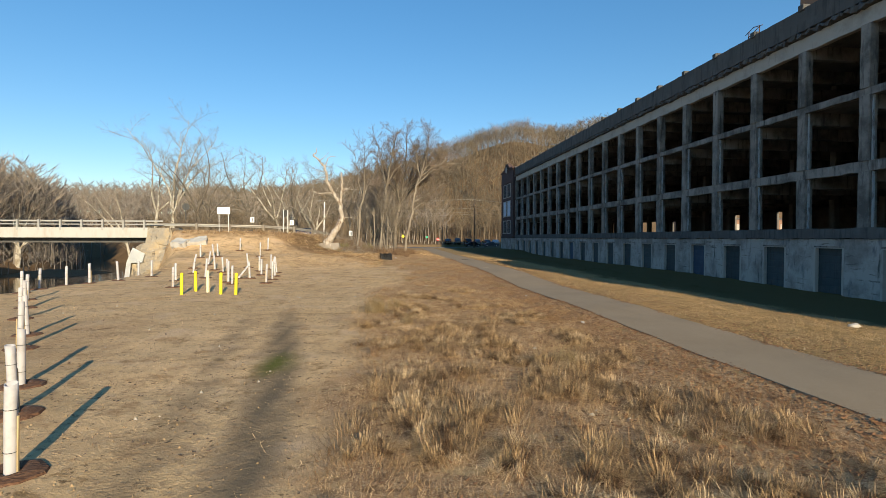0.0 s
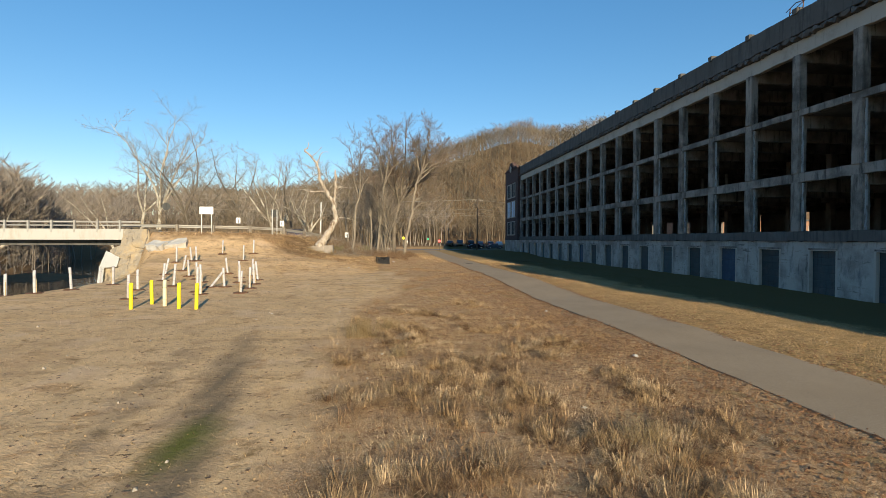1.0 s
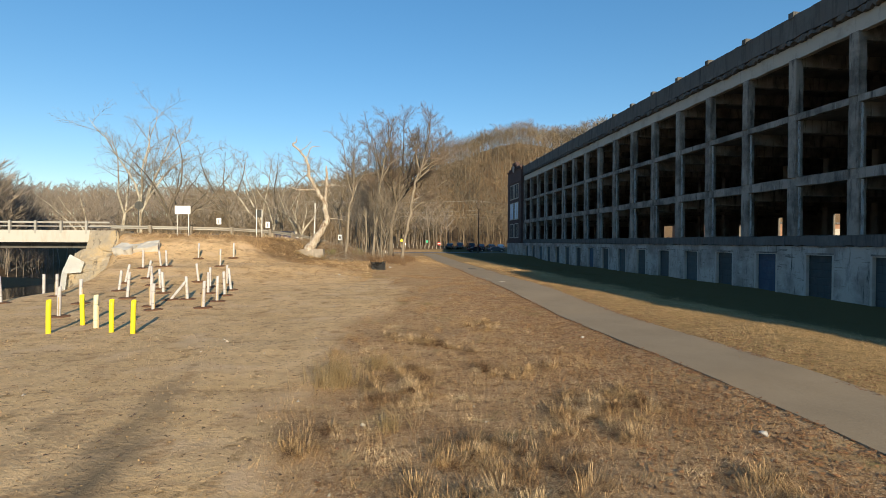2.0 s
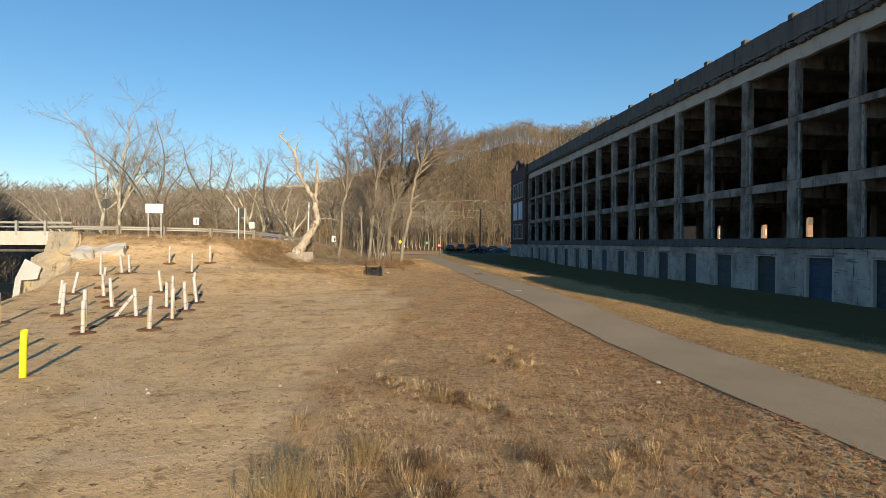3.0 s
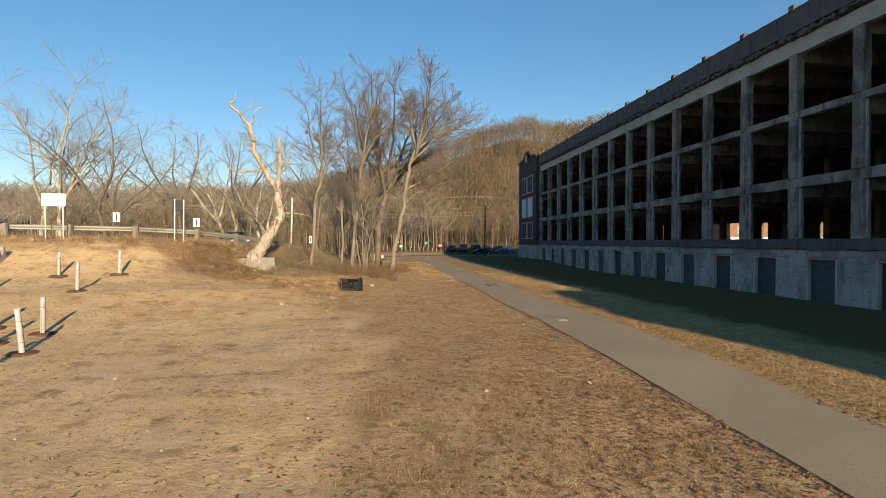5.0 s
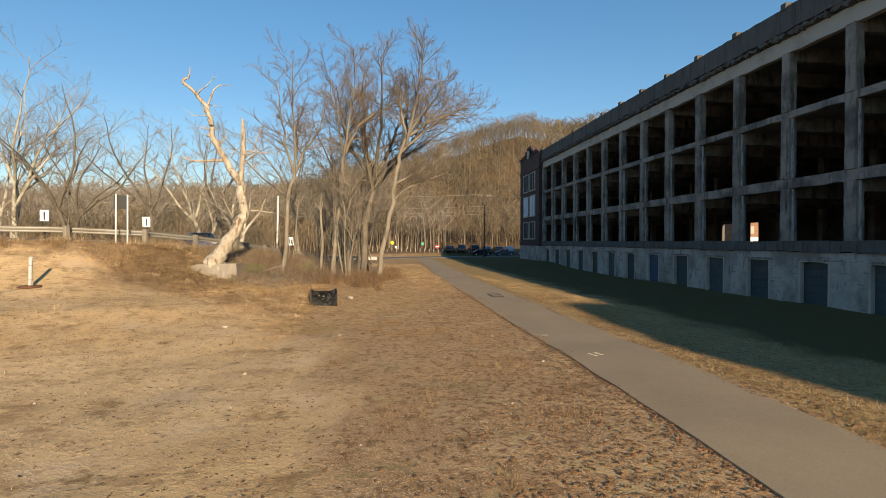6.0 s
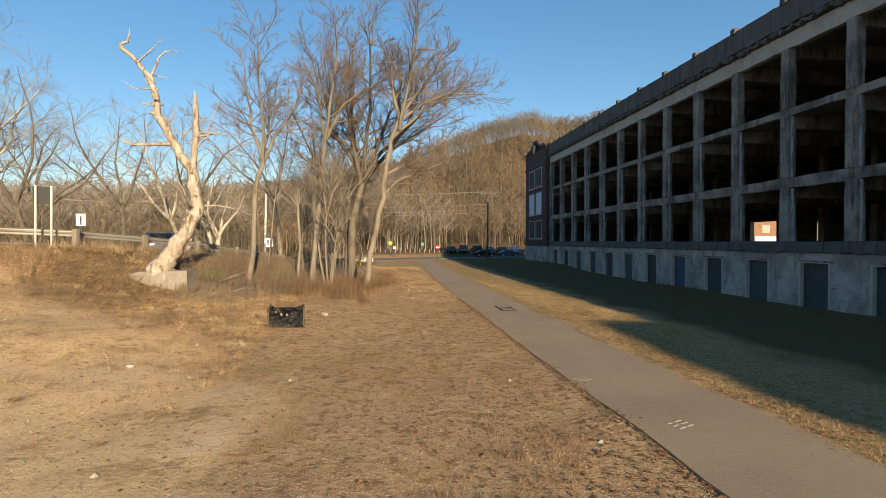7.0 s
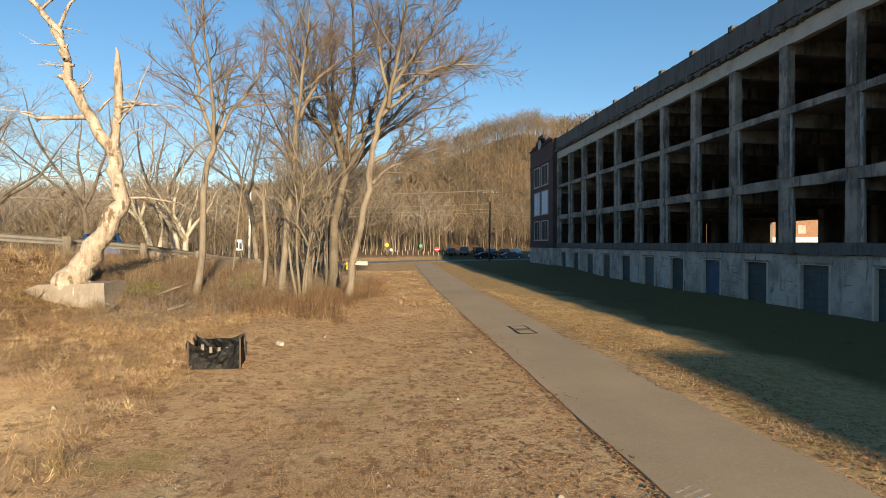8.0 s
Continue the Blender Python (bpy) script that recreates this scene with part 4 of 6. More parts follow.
def bare_tree(name, label, at, tall, r0, seed, material, twig_material, trunks=((0, 0, 1.0),), fork=0.4, spread=0.7, spec=None, z=None, lean=(0, 0), group=""):
    """A leafless tree: trunk or trunks that fork into rising limbs, branches and twigs."""
    rng = random.Random(seed)
    wood, twig = Wood(), Wood()
    spec = spec or [(9, 0.5, 0.75), (8, 0.5, 0.7), (7, 0.5, 0.7)]
    for tx, ty, k in trunks:
        h = tall * k
        d = Vector((tx + lean[0], ty + lean[1], 1.0))
        n = 6
        pts = wander(rng, Vector((tx * 0.8, ty * 0.8, -0.5)), d, h * fork + 0.5, n, 0.05, 0.05)
        rr = r0 * (0.7 + 0.3 * k)
        wood.limb(pts, [rr * (1.25 if q == 0 else 1.0) * (1 - 0.28 * q / n) for q in range(n + 1)], 9)
        tip = pts[-1]
        heading = (pts[-1] - pts[-2]).normalized()
        limbs = rng.choice((3, 4, 4))
        for q in range(limbs):
            ang = 2 * math.pi * (q + rng.uniform(-0.25, 0.25)) / limbs
            out = Vector((math.cos(ang), math.sin(ang), 0)) * math.tan(spread * rng.uniform(0.35, 0.85))
            ll = h * (1 - fork) * rng.uniform(0.8, 1.05)
            lp = wander(rng, tip - heading * 0.3 * q * rr, heading + out, ll, 8, 0.13, 0.015)
            r1 = rr * 0.55
            wood.limb(lp, [r1 * (1 - 0.9 * k2 / 8) + 0.008 for k2 in range(9)], 7)
            branch_out(wood, twig, rng, lp, r1, ll, 0, spec)
        branch_out(wood, twig, rng, pts[3:], rr * 0.35, h * 0.4, 1, spec)
    return plant(name, label, at, wood, twig, material, twig_material, group, z)


TW = mat("crown_twigs_brown", (0.19, 0.15, 0.11), 0.9, [(0.6, (0.25, 0.185, 0.135), 0.45, 0.65, 3)], island=0.25)
TWG = mat("crown_twigs_grey", (0.3, 0.25, 0.19), 0.9, [(0.6, (0.22, 0.18, 0.13), 0.45, 0.65, 3)], island=0.25)
AIRY = [(11, 0.36, 0.75), (9, 0.5, 0.65), (7, 0.6, 0.5)]
DENSE = [(15, 0.36, 0.8), (10, 0.5, 0.65), (7, 0.6, 0.5)]
# the clump beyond the black bin
limbed_tree("leaning bare tree with wide spreading crown beside the trail", (0.47, 67.2), 0.2, 11, BARK, TW, [(0, 0), (0.31, 2.5), (0.89, 5.24), (1.17, 7.2), (1.48, 8.56), (1.95, 9.94)],
            [[(1.95, 9.94), (1.6, 11.5), (1.37, 13.0), (0.9, 14.4)], [(1.95, 9.94), (3.6, 11.2), (5.2, 11.8), (7.5, 11.9)], [(1.95, 9.94), (2.85, 11.3), (3.97, 12.5), (4.8, 14.0)], [(1.1, 6.6), (2.3, 7.3), (3.25, 7.8), (5.2, 9.2)], [(1.17, 5.6), (2.0, 6.3), (2.85, 6.65), (4.8, 7.4)], [(1.6, 8.9), (2.9, 10.3), (4.6, 11.6), (6.4, 13.4)]], DENSE, 1.2, extra=2)
limbed_tree("tall bare tree with forked dark trunk and many rising limbs", (-0.8, 72.0), 0.31, 12, BARK_DARK, TW, [(0, 0), (0.14, 3.66), (0.6, 6.2), (0.73, 7.0)],
            [[(0.73, 7.0), (0.15, 9.6), (0.0, 12.3), (-0.1, 14.2), (0.0, 15.6)], [(0.73, 7.0), (1.75, 9.45), (2.64, 11.7), (3.3, 13.6), (3.6, 15.4)], [(0.73, 7.0), (-0.6, 9.0), (-1.4, 10.6), (-1.9, 13.8)], [(0.6, 6.2), (2.1, 8.7), (4.3, 11.0), (5.6, 12.8), (7.0, 14.2)], [(0.7, 6.8), (1.2, 9.8), (1.5, 12.8), (1.4, 15.4)], [(0.68, 6.5), (2.6, 8.8), (5.0, 10.6), (7.6, 12.6)]], DENSE, 1.43)
limbed_tree("tall bare tree with tan trunk bending to one side", (-2.82, 67.4), 0.19, 14, BARK, TW, [(0, 0), (0.34, 3.46), (0.67, 6.94), (0.81, 8.3)],
            [[(0.81, 8.3), (1.4, 9.7), (2.3, 10.9), (4.2, 12.1), (5.3, 13.4)], [(0.81, 8.3), (0.4, 10.4), (0.2, 11.8), (-0.2, 13.5), (-0.9, 15.6)], [(0.81, 8.3), (1.2, 10.2), (1.6, 12.1), (1.7, 15.0)]], DENSE, 1.43, extra=1)
limbed_tree("bare tree with straight tan trunk forking high", (-5.59, 64.1), 0.17, 16, BARK, TW, [(0, 0), (0.24, 2.3), (0.34, 4.95), (0.74, 6.2)],
            [[(0.74, 6.2), (0.3, 7.7), (0.07, 8.9), (-0.14, 10.5), (-0.4, 12.2)], [(0.74, 6.2), (1.15, 7.6), (1.8, 8.7), (2.25, 9.9), (2.5, 11.8)], [(0.74, 6.2), (0.9, 8.0), (0.95, 10.0), (1.1, 12.4)]], AIRY, 1.77, extra=1)
bare_tree("tree", "bare tree with dark twisted trunk in brush", (-1.9, 70.3), 13, 0.2, 13, BARK_DARK, TW, fork=0.4, spread=0.7, spec=AIRY, group="bare trees by the trail")
bare_tree("tree", "slim bare tree with broken side stem", (-3.73, 67.4), 5.6, 0.11, 15, BARK, TWG, fork=0.8, spread=0.4, spec=[(3, 0.4, 0.5), (3, 0.5, 0.7), (3, 0.5, 0.7)], z=1.45, lean=(0.1, 0), group="bare trees by the trail")
bare_tree("tree", "bare tree behind the guardrail", (-7.5, 82), 16, 0.2, 17, BARK, TWG, fork=0.35, spread=0.75, spec=AIRY, group="bare trees by the trail")
bare_tree("tree", "bare tree in the roadside brush", (-3.8, 90), 15, 0.2, 18, BARK_DARK, TW, fork=0.35, spread=0.7, spec=AIRY, group="bare trees by the trail")
bare_tree("tree", "bushy bare tree of several thin stems", (-1.8, 66.8), 8.5, 0.075, 19, BARK, TWG, trunks=((0, 0, 1.0), (0.1, 0.05, 0.8), (-0.12, 0, 0.9), (0.04, -0.12, 0.65)), fork=0.5, spread=0.5, spec=[(7, 0.42, 0.75), (6, 0.5, 0.7), (5, 0.6, 0.6)], group="bare trees by the trail")
rs = random.Random(41)
for k in range(30):
    x, y = rs.uniform(-6.5, -0.4), rs.uniform(66, 96)
    if to_rail(x, y)[0] > 0.8:
        bare_tree("sapling", "thin bare sapling in the roadside thicket", (x, y), rs.uniform(6, 13), rs.uniform(0.05, 0.1), 200 + k, BARK if k % 2 else BARK_DARK, TWG, fork=0.42, spread=0.6, spec=[(6, 0.42, 0.75), (6, 0.5, 0.7), (4, 0.6, 0.6)], lean=(rs.gauss(0, 0.08), 0), group="saplings in the thicket")
# the tall river trees beyond the road
for k, (x, y, h, m, sd) in enumerate(((-37.6, 88, 22, BARK_WHITE, 31), (-42, 92, 20, BARK_WHITE, 32), (-33, 90, 19, BARK_DARK, 33), (-26, 94, 19, BARK_DARK, 34), (-21, 96, 16, BARK_WHITE, 35), (-17.5, 90, 17, BARK_DARK, 36), (-14, 84, 10, BARK_WHITE, 37), (-48, 97, 16, BARK_WHITE, 38), (-64, 80, 13, BARK_WHITE, 39), (-69, 90, 15, BARK_WHITE, 40), (-61, 88, 11, BARK_WHITE, 42))):
    bare_tree("tree", "tall bare sycamore with pale limbs by the river" if m is BARK_WHITE else "tall bare river tree with grey trunk", (x, y), h, 0.3, sd, m, TWG, trunks=((0, 0, 1.0), (0.2, -0.1, 0.85)) if k % 2 == 0 else ((0, 0, 1.0),), fork=0.3, spread=0.85, spec=[(8, 0.42, 0.85), (7, 0.5, 0.75), (6, 0.6, 0.6)], group="river trees beyond the road")

# ---------------------------------------------------------------- the dead tree on its concrete block
dead = thing("dead_tree", "barkless bleached dead tree leaning over a concrete block", "tree", at=pose(-8.2, 61.3, 0))
rng = random.Random(77)
w = Wood()
def bleached(rows, radii, sides, jit=0.04):
    pts = supple([Vector(p) for p in rows], rng, 2, jit)
    k = [radii[min(i // 2, len(radii) - 1)] if i % 2 == 0 else (radii[i // 2] + radii[i // 2 + 1]) / 2 for i in range(len(pts))]
    w.limb(pts, [q * rng.uniform(0.86, 1.06) for q in k], sides)
    return pts


trunk_pts = bleached(((-0.75, 0, 2.35), (-0.5, 0, 2.8), (-0.24, 0, 3.15), (0.13, 0, 3.77), (0.55, 0, 4.55), (0.96, 0, 5.18), (0.98, 0, 5.63), (0.85, 0, 6.2), (0.78, 0, 6.72), (0.74, 0, 7.3)), [0.6, 0.5, 0.42, 0.37, 0.33, 0.3, 0.26, 0.23, 0.24, 0.2], 14)
limb_a = bleached(((0.78, 0, 7.0), (0.46, 0.02, 7.59), (0.05, 0.05, 8.22), (-0.36, 0.08, 8.89), (-0.66, 0.1, 9.47), (-0.82, 0.1, 10.1), (-0.93, 0.05, 10.8), (-1.05, 0, 11.4), (-1.5, 0, 11.95), (-2.0, 0, 12.5), (-2.36, 0, 12.93), (-2.05, 0, 13.05), (-1.94, 0, 13.7)), [0.2, 0.2, 0.19, 0.185, 0.18, 0.15, 0.13, 0.12, 0.12, 0.1, 0.085, 0.06, 0.015], 11)
bleached(((0.8, 0, 7.0), (0.88, 0, 7.5), (0.88, 0, 8.24), (0.93, 0.02, 8.87), (0.97, 0.05, 9.76), (0.98, 0.05, 10.4), (0.87, 0.05, 10.9)), [0.17, 0.14, 0.135, 0.155, 0.14, 0.11, 0.02], 10)
bleached(((0.1, 0, 8.3), (-0.25, 0.1, 8.39), (-1.25, 0.2, 8.37), (-1.95, 0.25, 8.35), (-2.45, 0.2, 8.54)), [0.12, 0.1, 0.08, 0.06, 0.02], 8)
bleached(((-1.04, 0, 11.4), (-0.75, 0, 12.1), (-0.4, 0.1, 12.7), (0.3, 0.1, 12.7)), [0.07, 0.055, 0.035, 0.01], 6)
bleached(((0.95, 0, 8.7), (1.7, 0.1, 8.88), (2.9, 0.2, 8.88)), [0.055, 0.04, 0.012], 6)
for k in range(16):
    p = trunk_pts[rng.randrange(5, 18)] if k < 7 else limb_a[rng.randrange(0, 16)]
    a = rng.uniform(0, 6.28)
    q = p + Vector((math.cos(a) * 0.28, math.sin(a) * 0.28, rng.uniform(-0.2, 0.35)))
    w.limb([p, p.lerp(q, 0.7), q], [0.13, 0.1, 0.04], 6)
for base, d, ln_, r in (((0.95, 0, 8.5), (1, 0.2, 0.25), 2.4, 0.05), ((0.8, 0, 8.0), (0.8, -0.3, 0.9), 1.9, 0.045), ((-0.7, 0, 10.9), (-1, 0.1, 0.2), 1.3, 0.04), ((-0.5, 0, 10.2), (-1, 0.3, -0.1), 1.2, 0.05), ((0.8, 0, 5.5), (1, 0.2, 0.15), 2.6, 0.06), ((-1.7, 0.3, 8.6), (-0.5, 0, -0.6), 0.7, 0.03), ((-0.2, 0, 9.3), (-0.8, 0.2, 0.5), 1.5, 0.04), ((0.3, 0, 8.6), (0.4, 0.3, 0.9), 2.0, 0.04), ((1.0, 0, 8.9), (1, 0.1, 0.12), 1.9, 0.05), ((-1.6, 0, 12.1), (0.45, 0, 1.0), 1.6, 0.05), ((-1.2, 0, 11.6), (1, 0.1, 0.3), 0.9, 0.04), ((-1.0, 0, 11.0), (-0.7, 0.1, 0.5), 0.8, 0.05), ((-0.6, 0, 9.7), (-0.9, 0.2, 0.35), 1.5, 0.035), ((-2.0, 0.25, 8.5), (-0.9, 0.1, 0.4), 1.0, 0.03), ((-1.0, 0.2, 8.4), (-0.6, 0.2, -0.5), 1.1, 0.035), ((-0.4, 0, 9.4), (0.9, 0.1, 0.5), 0.8, 0.045), ((0.85, 0, 7.2), (0.4, 0.5, 1.0), 2.4, 0.04), ((0.6, 0, 7.3), (-0.6, 0.4, 0.9), 2.0, 0.035)):
    pts = wander(rng, Vector(base), Vector(d), ln_, 5, 0.18, 0.02)
    w.limb(pts, [r * (1 - 0.85 * k / 5) for k in range(6)], 5)
    for q in range(5):
        i = rng.randrange(1, 5)
        w.spike(pts[i], pts[i] + Vector((rng.gauss(0, 0.4), rng.gauss(0, 0.3), rng.uniform(0, 0.6))), 0.015)
o = new("trunk", w.mesh("trunk", DEADWOOD))
o.parent = dead
w = Wood()
for k in range(7):
    ang = rng.uniform(0, 6.28)
    p0 = Vector((-0.5 + 0.3 * math.cos(ang), 0.4 * math.sin(ang), 2.35))
    pts = wander(rng, p0, Vector((math.cos(ang) * 1.4 - 0.5, math.sin(ang) * 0.8, -0.55)), rng.uniform(0.5, 1.0), 4, 0.2, -0.1)
    w.limb(pts, [0.2, 0.16, 0.11, 0.07, 0.03], 6)
o = new("root", w.mesh("root", DEADWOOD))
o.parent = dead
bm = boxes((-11.8, -7.52, 60.75, 62.3, 0.5, 2.46))
bmesh.ops.subdivide_edges(bm, edges=bm.edges[:], cuts=9, use_grid_fill=True)
for v in bm.verts:
    low = max(0.0, 2.46 - v.co.z)
    v.co.y -= 0.16 * low * (v.co.y < 61.5)
    v.co.x += 0.1 * low * (v.co.x > -7.7)
    broken = smooth(-9.4, -10.6, v.co.x)
    v.co.z -= 0.25 * broken * smooth(0.6, 0.0, low)
    v.co += (0.35 + broken) * Vector((0.1 * noise.noise(v.co * 1.1), 0.14 * noise.noise(v.co * 1.7 + Vector((4, 0, 0))), 0.14 * noise.noise(v.co * 1.6 + Vector((0, 7, 0)))))
tagged(link("concrete_block", bm, BLOCK), "low weathered concrete retaining block under the dead tree", "concrete block")

# ---------------------------------------------------------------- tree tubes
def plastic_tube(h, r, material, seed, stake=True):
    rg = random.Random(seed)
    root = new("tree_tube")
    bm = bmesh.new()
    n, lv = 14, 6
    rings = []
    for wall, top in ((r, True), (r - 0.006, False)):
        ring = []
        for k in range(lv + 1):
            z = -0.05 + (h + 0.05) * k / lv
            ring.append([bm.verts.new((wall * (1 + 0.05 * math.sin(3 * a + k)) * math.cos(a), wall * (1 + 0.04 * math.cos(2 * a + k)) * math.sin(a), z + (0.02 * math.sin(a) if k == lv else 0))) for a in (2 * math.pi * q / n for q in range(n))])
        rings.append(ring)
    for s, ring in enumerate(rings):
        for u, v in zip(ring, ring[1:]):
            for q in range(n):
                f = (u[q], u[(q + 1) % n], v[(q + 1) % n], v[q])
                bm.faces.new(f if s == 0 else f[::-1]).smooth = True
    for q in range(n):
        bm.faces.new((rings[0][-1][q], rings[0][-1][(q + 1) % n], rings[1][-1][(q + 1) % n], rings[1][-1][q]))
    part("sleeve", bm, material, root)
    if stake:
        part("stake", boxes((r + 0.004, r + 0.026, -0.014, 0.014, -0.2, h * rg.uniform(0.6, 0.95)), bevel=0.003), STAKE, root)
        for z in (h * 0.25, h * 0.72):
            bm = bmesh.new()
            tube(bm, [((r + 0.006) * math.cos(a), (r + 0.006) * math.sin(a), z) for a in (2 * math.pi * q / 14 for q in range(15))], 0.005, 4, cap=False)
            part("tie", bm, SIGNBLACK, root)
    bm = bmesh.new()
    rows = []
    for k in range(5):
        rr = (0.1, 0.2, 0.3, 0.37, 0.42)[k]
        rows.append([bm.verts.new((rr * math.cos(a) * (1 + 0.15 * rg.random()), rr * math.sin(a) * (1 + 0.15 * rg.random()), (0.03, 0.05, 0.045, 0.02, -0.05)[k] * (0.7 + 0.6 * rg.random()))) for a in (2 * math.pi * q / 16 for q in range(16))])
    for u, v in zip(rows, rows[1:]):
        for q in range(16):
            bm.faces.new((u[q], v[q], v[(q + 1) % 16], u[(q + 1) % 16]))
    return root, bm


tube_a, mb = plastic_tube(1.2, 0.075, TUBE, 1)
tagged(tube_a, "white plastic tree tube staked on the bank", "tree tube", "tree tubes on the river bank")
mulch = tagged(link("mulch_ring", mb, MULCH), "ring of red-brown mulch round a tree tube", "mulch", "mulch rings")
tube_y, mb2 = plastic_tube(1.15, 0.08, YELLOW, 2, stake=False)
mb2.free()
tagged(tube_y, "bright yellow plastic tree tube", "tree tube", "yellow tree tubes")
tube_b, mb3 = plastic_tube(1.2, 0.08, TUBE_BAD, 3)
mb3.free()
tagged(tube_b, "yellowed white plastic tree tube", "tree tube")
# x, y, lean along x and y in degrees, scale
TUBES = [(-6.6, 6.75, 2, -1, 1.0), (-8.15, 9.1, -3, 2, 1.0), (-9.35, 11.1, 1, 0, 1.0), (-11.9, 14.9, 1, 2, 1.1), (-13.1, 17.0, -2, 0, 1.05), (-15.6, 20.5, 1, -1, 1.0), (-17.6, 23.8, -2, 1, 1.0), (-19.3, 26.5, 2, 0, 1.05), (-21.4, 29.3, 1, 1, 1.0), (-21.9, 31.5, 3, 0, 1.0), (-21.6, 33.5, 0, 1, 1.0), (-20.8, 34.5, 0, 0, 1.05), (-20.0, 36.4, -4, 1, 1.1),
         (-20.6, 40.5, 1, 0, 1.0), (-19.0, 39.0, 1, 0, 1.0), (-14.7, 32.0, 1, 1, 1.05), (-16.2, 36.2, 0, 1, 1.0), (-14.8, 37.8, 5, 0, 1.15), (-16.8, 41.0, 6, 2, 1.0), (-12.4, 35.1, 1, 0, 1.2), (-14.8, 41.7, -2, 1, 1.0), (-11.8, 33.9, 1, 1, 1.0), (-13.9, 40.0, -4, 2, 1.0), (-12.4, 37.3, 38, 0, 1.0), (-11.6, 37.4, -3, 0, 1.0), (-9.8, 34.5, 3, 0, 1.05), (-9.9, 36.8, 1, 1, 1.1), (-10.2, 39.0, -2, 0, 1.1), (-10.6, 41.5, -6, 1, 1.1), (-11.4, 39.9, 1, 0, 1.0),
         (-12.2, 42.6, 0, 2, 1.0), (-11.6, 44.0, 1, 0, 1.05), (-13.6, 44.6, -6, 0, 1.0), (-17.8, 49.9, -2, 0, 1.0), (-19.0, 48.8, 1, 0, 1.1), (-18.0, 49.4, -6, 0, 1.0), (-14.0, 50.2, 2, 0, 1.1), (-16.8, 53.6, 2, 0, 1.05), (-14.2, 54.3, 2, 0, 1.05), (-17.2, 45.5, 10, 0, 1.0), (-17.9, 44.0, 12, 2, 1.0), (-15.9, 43.2, -3, 0, 1.0)]
for k, (x, y, lx, ly, s) in enumerate(TUBES):
    z = lie(x, y)
    m = pose(x, y, z, -ly, lx, 0) @ pose(0, 0, 0, 0, 0, (k * 67) % 360)
    if k == 0:
        tube_a.matrix_basis = m
        mulch.matrix_basis = pose(x, y, z)
    else:
        t = copy_thing(tube_a, m)
        t.scale.z = s
        if lx > 30:
            tagged(t, "fallen white plastic tree tube leaning on the slope")
        copy_thing(mulch, pose(x, y, z + 0.01, 0, 0, k * 40))
tube_y.matrix_basis = pose(-12.7, 28.1, lie(-12.7, 28.1), 0, 1)
for x, y, a in ((-12.65, 30.0, -1), (-10.73, 28.26, 1), (-9.84, 27.88, 2)):
    copy_thing(tube_y, pose(x, y, lie(x, y), 0, a))
tube_b.matrix_basis = pose(-11.7, 29.1, lie(-11.7, 29.1), 0, 1)

# ---------------------------------------------------------------- signs and posts by the road
def post_sign(name, label, x, y, z, legs, leg_h, face, face_mat, facing=0, category="road sign", marks=()):
    root = thing(name, label, category, at=pose(x, y, z, 0, 0, facing))
    for lx in legs:
        bm = bmesh.new()
        tube(bm, [(lx, 0.03, -0.4), (lx, 0.03, leg_h)], 0.035, 8)
        part("post", bm, POLEWHITE if len(legs) > 1 else SIGNBACK, root)
    x0, x1, z0, z1 = face
    part("panel", boxes((x0, x1, -0.02, 0.0, z0, z1), bevel=0.004), face_mat, root)
    for a, b, c, d in marks:
        part("marking", boxes((a, b, -0.026, -0.021, c, d)), SIGNBLACK, root)
    return root


gz = lie
post_sign("route_sign", "large blank white sign on two posts by the guardrail", -19.85, 58.3, gz(-19.85, 58.3), (-0.5, 0.5), 2.75, (-0.68, 0.68, 2.0, 2.75), SIGNWHITE)
post_sign("delineator_sign", "small white roadside sign on a single post", -17.3, 60.3, gz(-17.3, 60.3) + 0.1, (0,), 1.5, (-0.22, 0.22, 0.9, 1.5), SIGNWHITE, marks=((-0.03, 0.04, 0.95, 1.4),))
post_sign("delineator_sign", "small white roadside sign with dark slash", -13.4, 63.2, gz(-13.4, 63.2), (0,), 1.6, (-0.22, 0.22, 1.0, 1.6), SIGNWHITE, marks=((-0.03, 0.04, 1.05, 1.5),))
post_sign("chevron_sign", "white sign with black slashes beside the guardrail", -7.3, 76.3, gz(-7.3, 76.3), (0,), 1.9, (-0.25, 0.25, 1.2, 1.9), SIGNWHITE, marks=((-0.14, -0.04, 1.35, 1.75), (0.03, 0.12, 1.3, 1.7)))
root = thing("roadside_sign", "narrow dark-backed sign on two tall white posts", "road sign", at=pose(-13.7, 60.9, gz(-13.7, 60.9), 0, 0, 45))
for dx in (-0.29, 0.29):
    bm = bmesh.new()
    tube(bm, [(dx, 0, -0.4), (dx + 0.03, 0, 2.75)], 0.042, 8)
    part("post", bm, POLEWHITE, root)
part("panel", boxes((-0.36, 0.36, 0.05, 0.075, 1.95, 2.7), bevel=0.008), SIGNBACK, root)
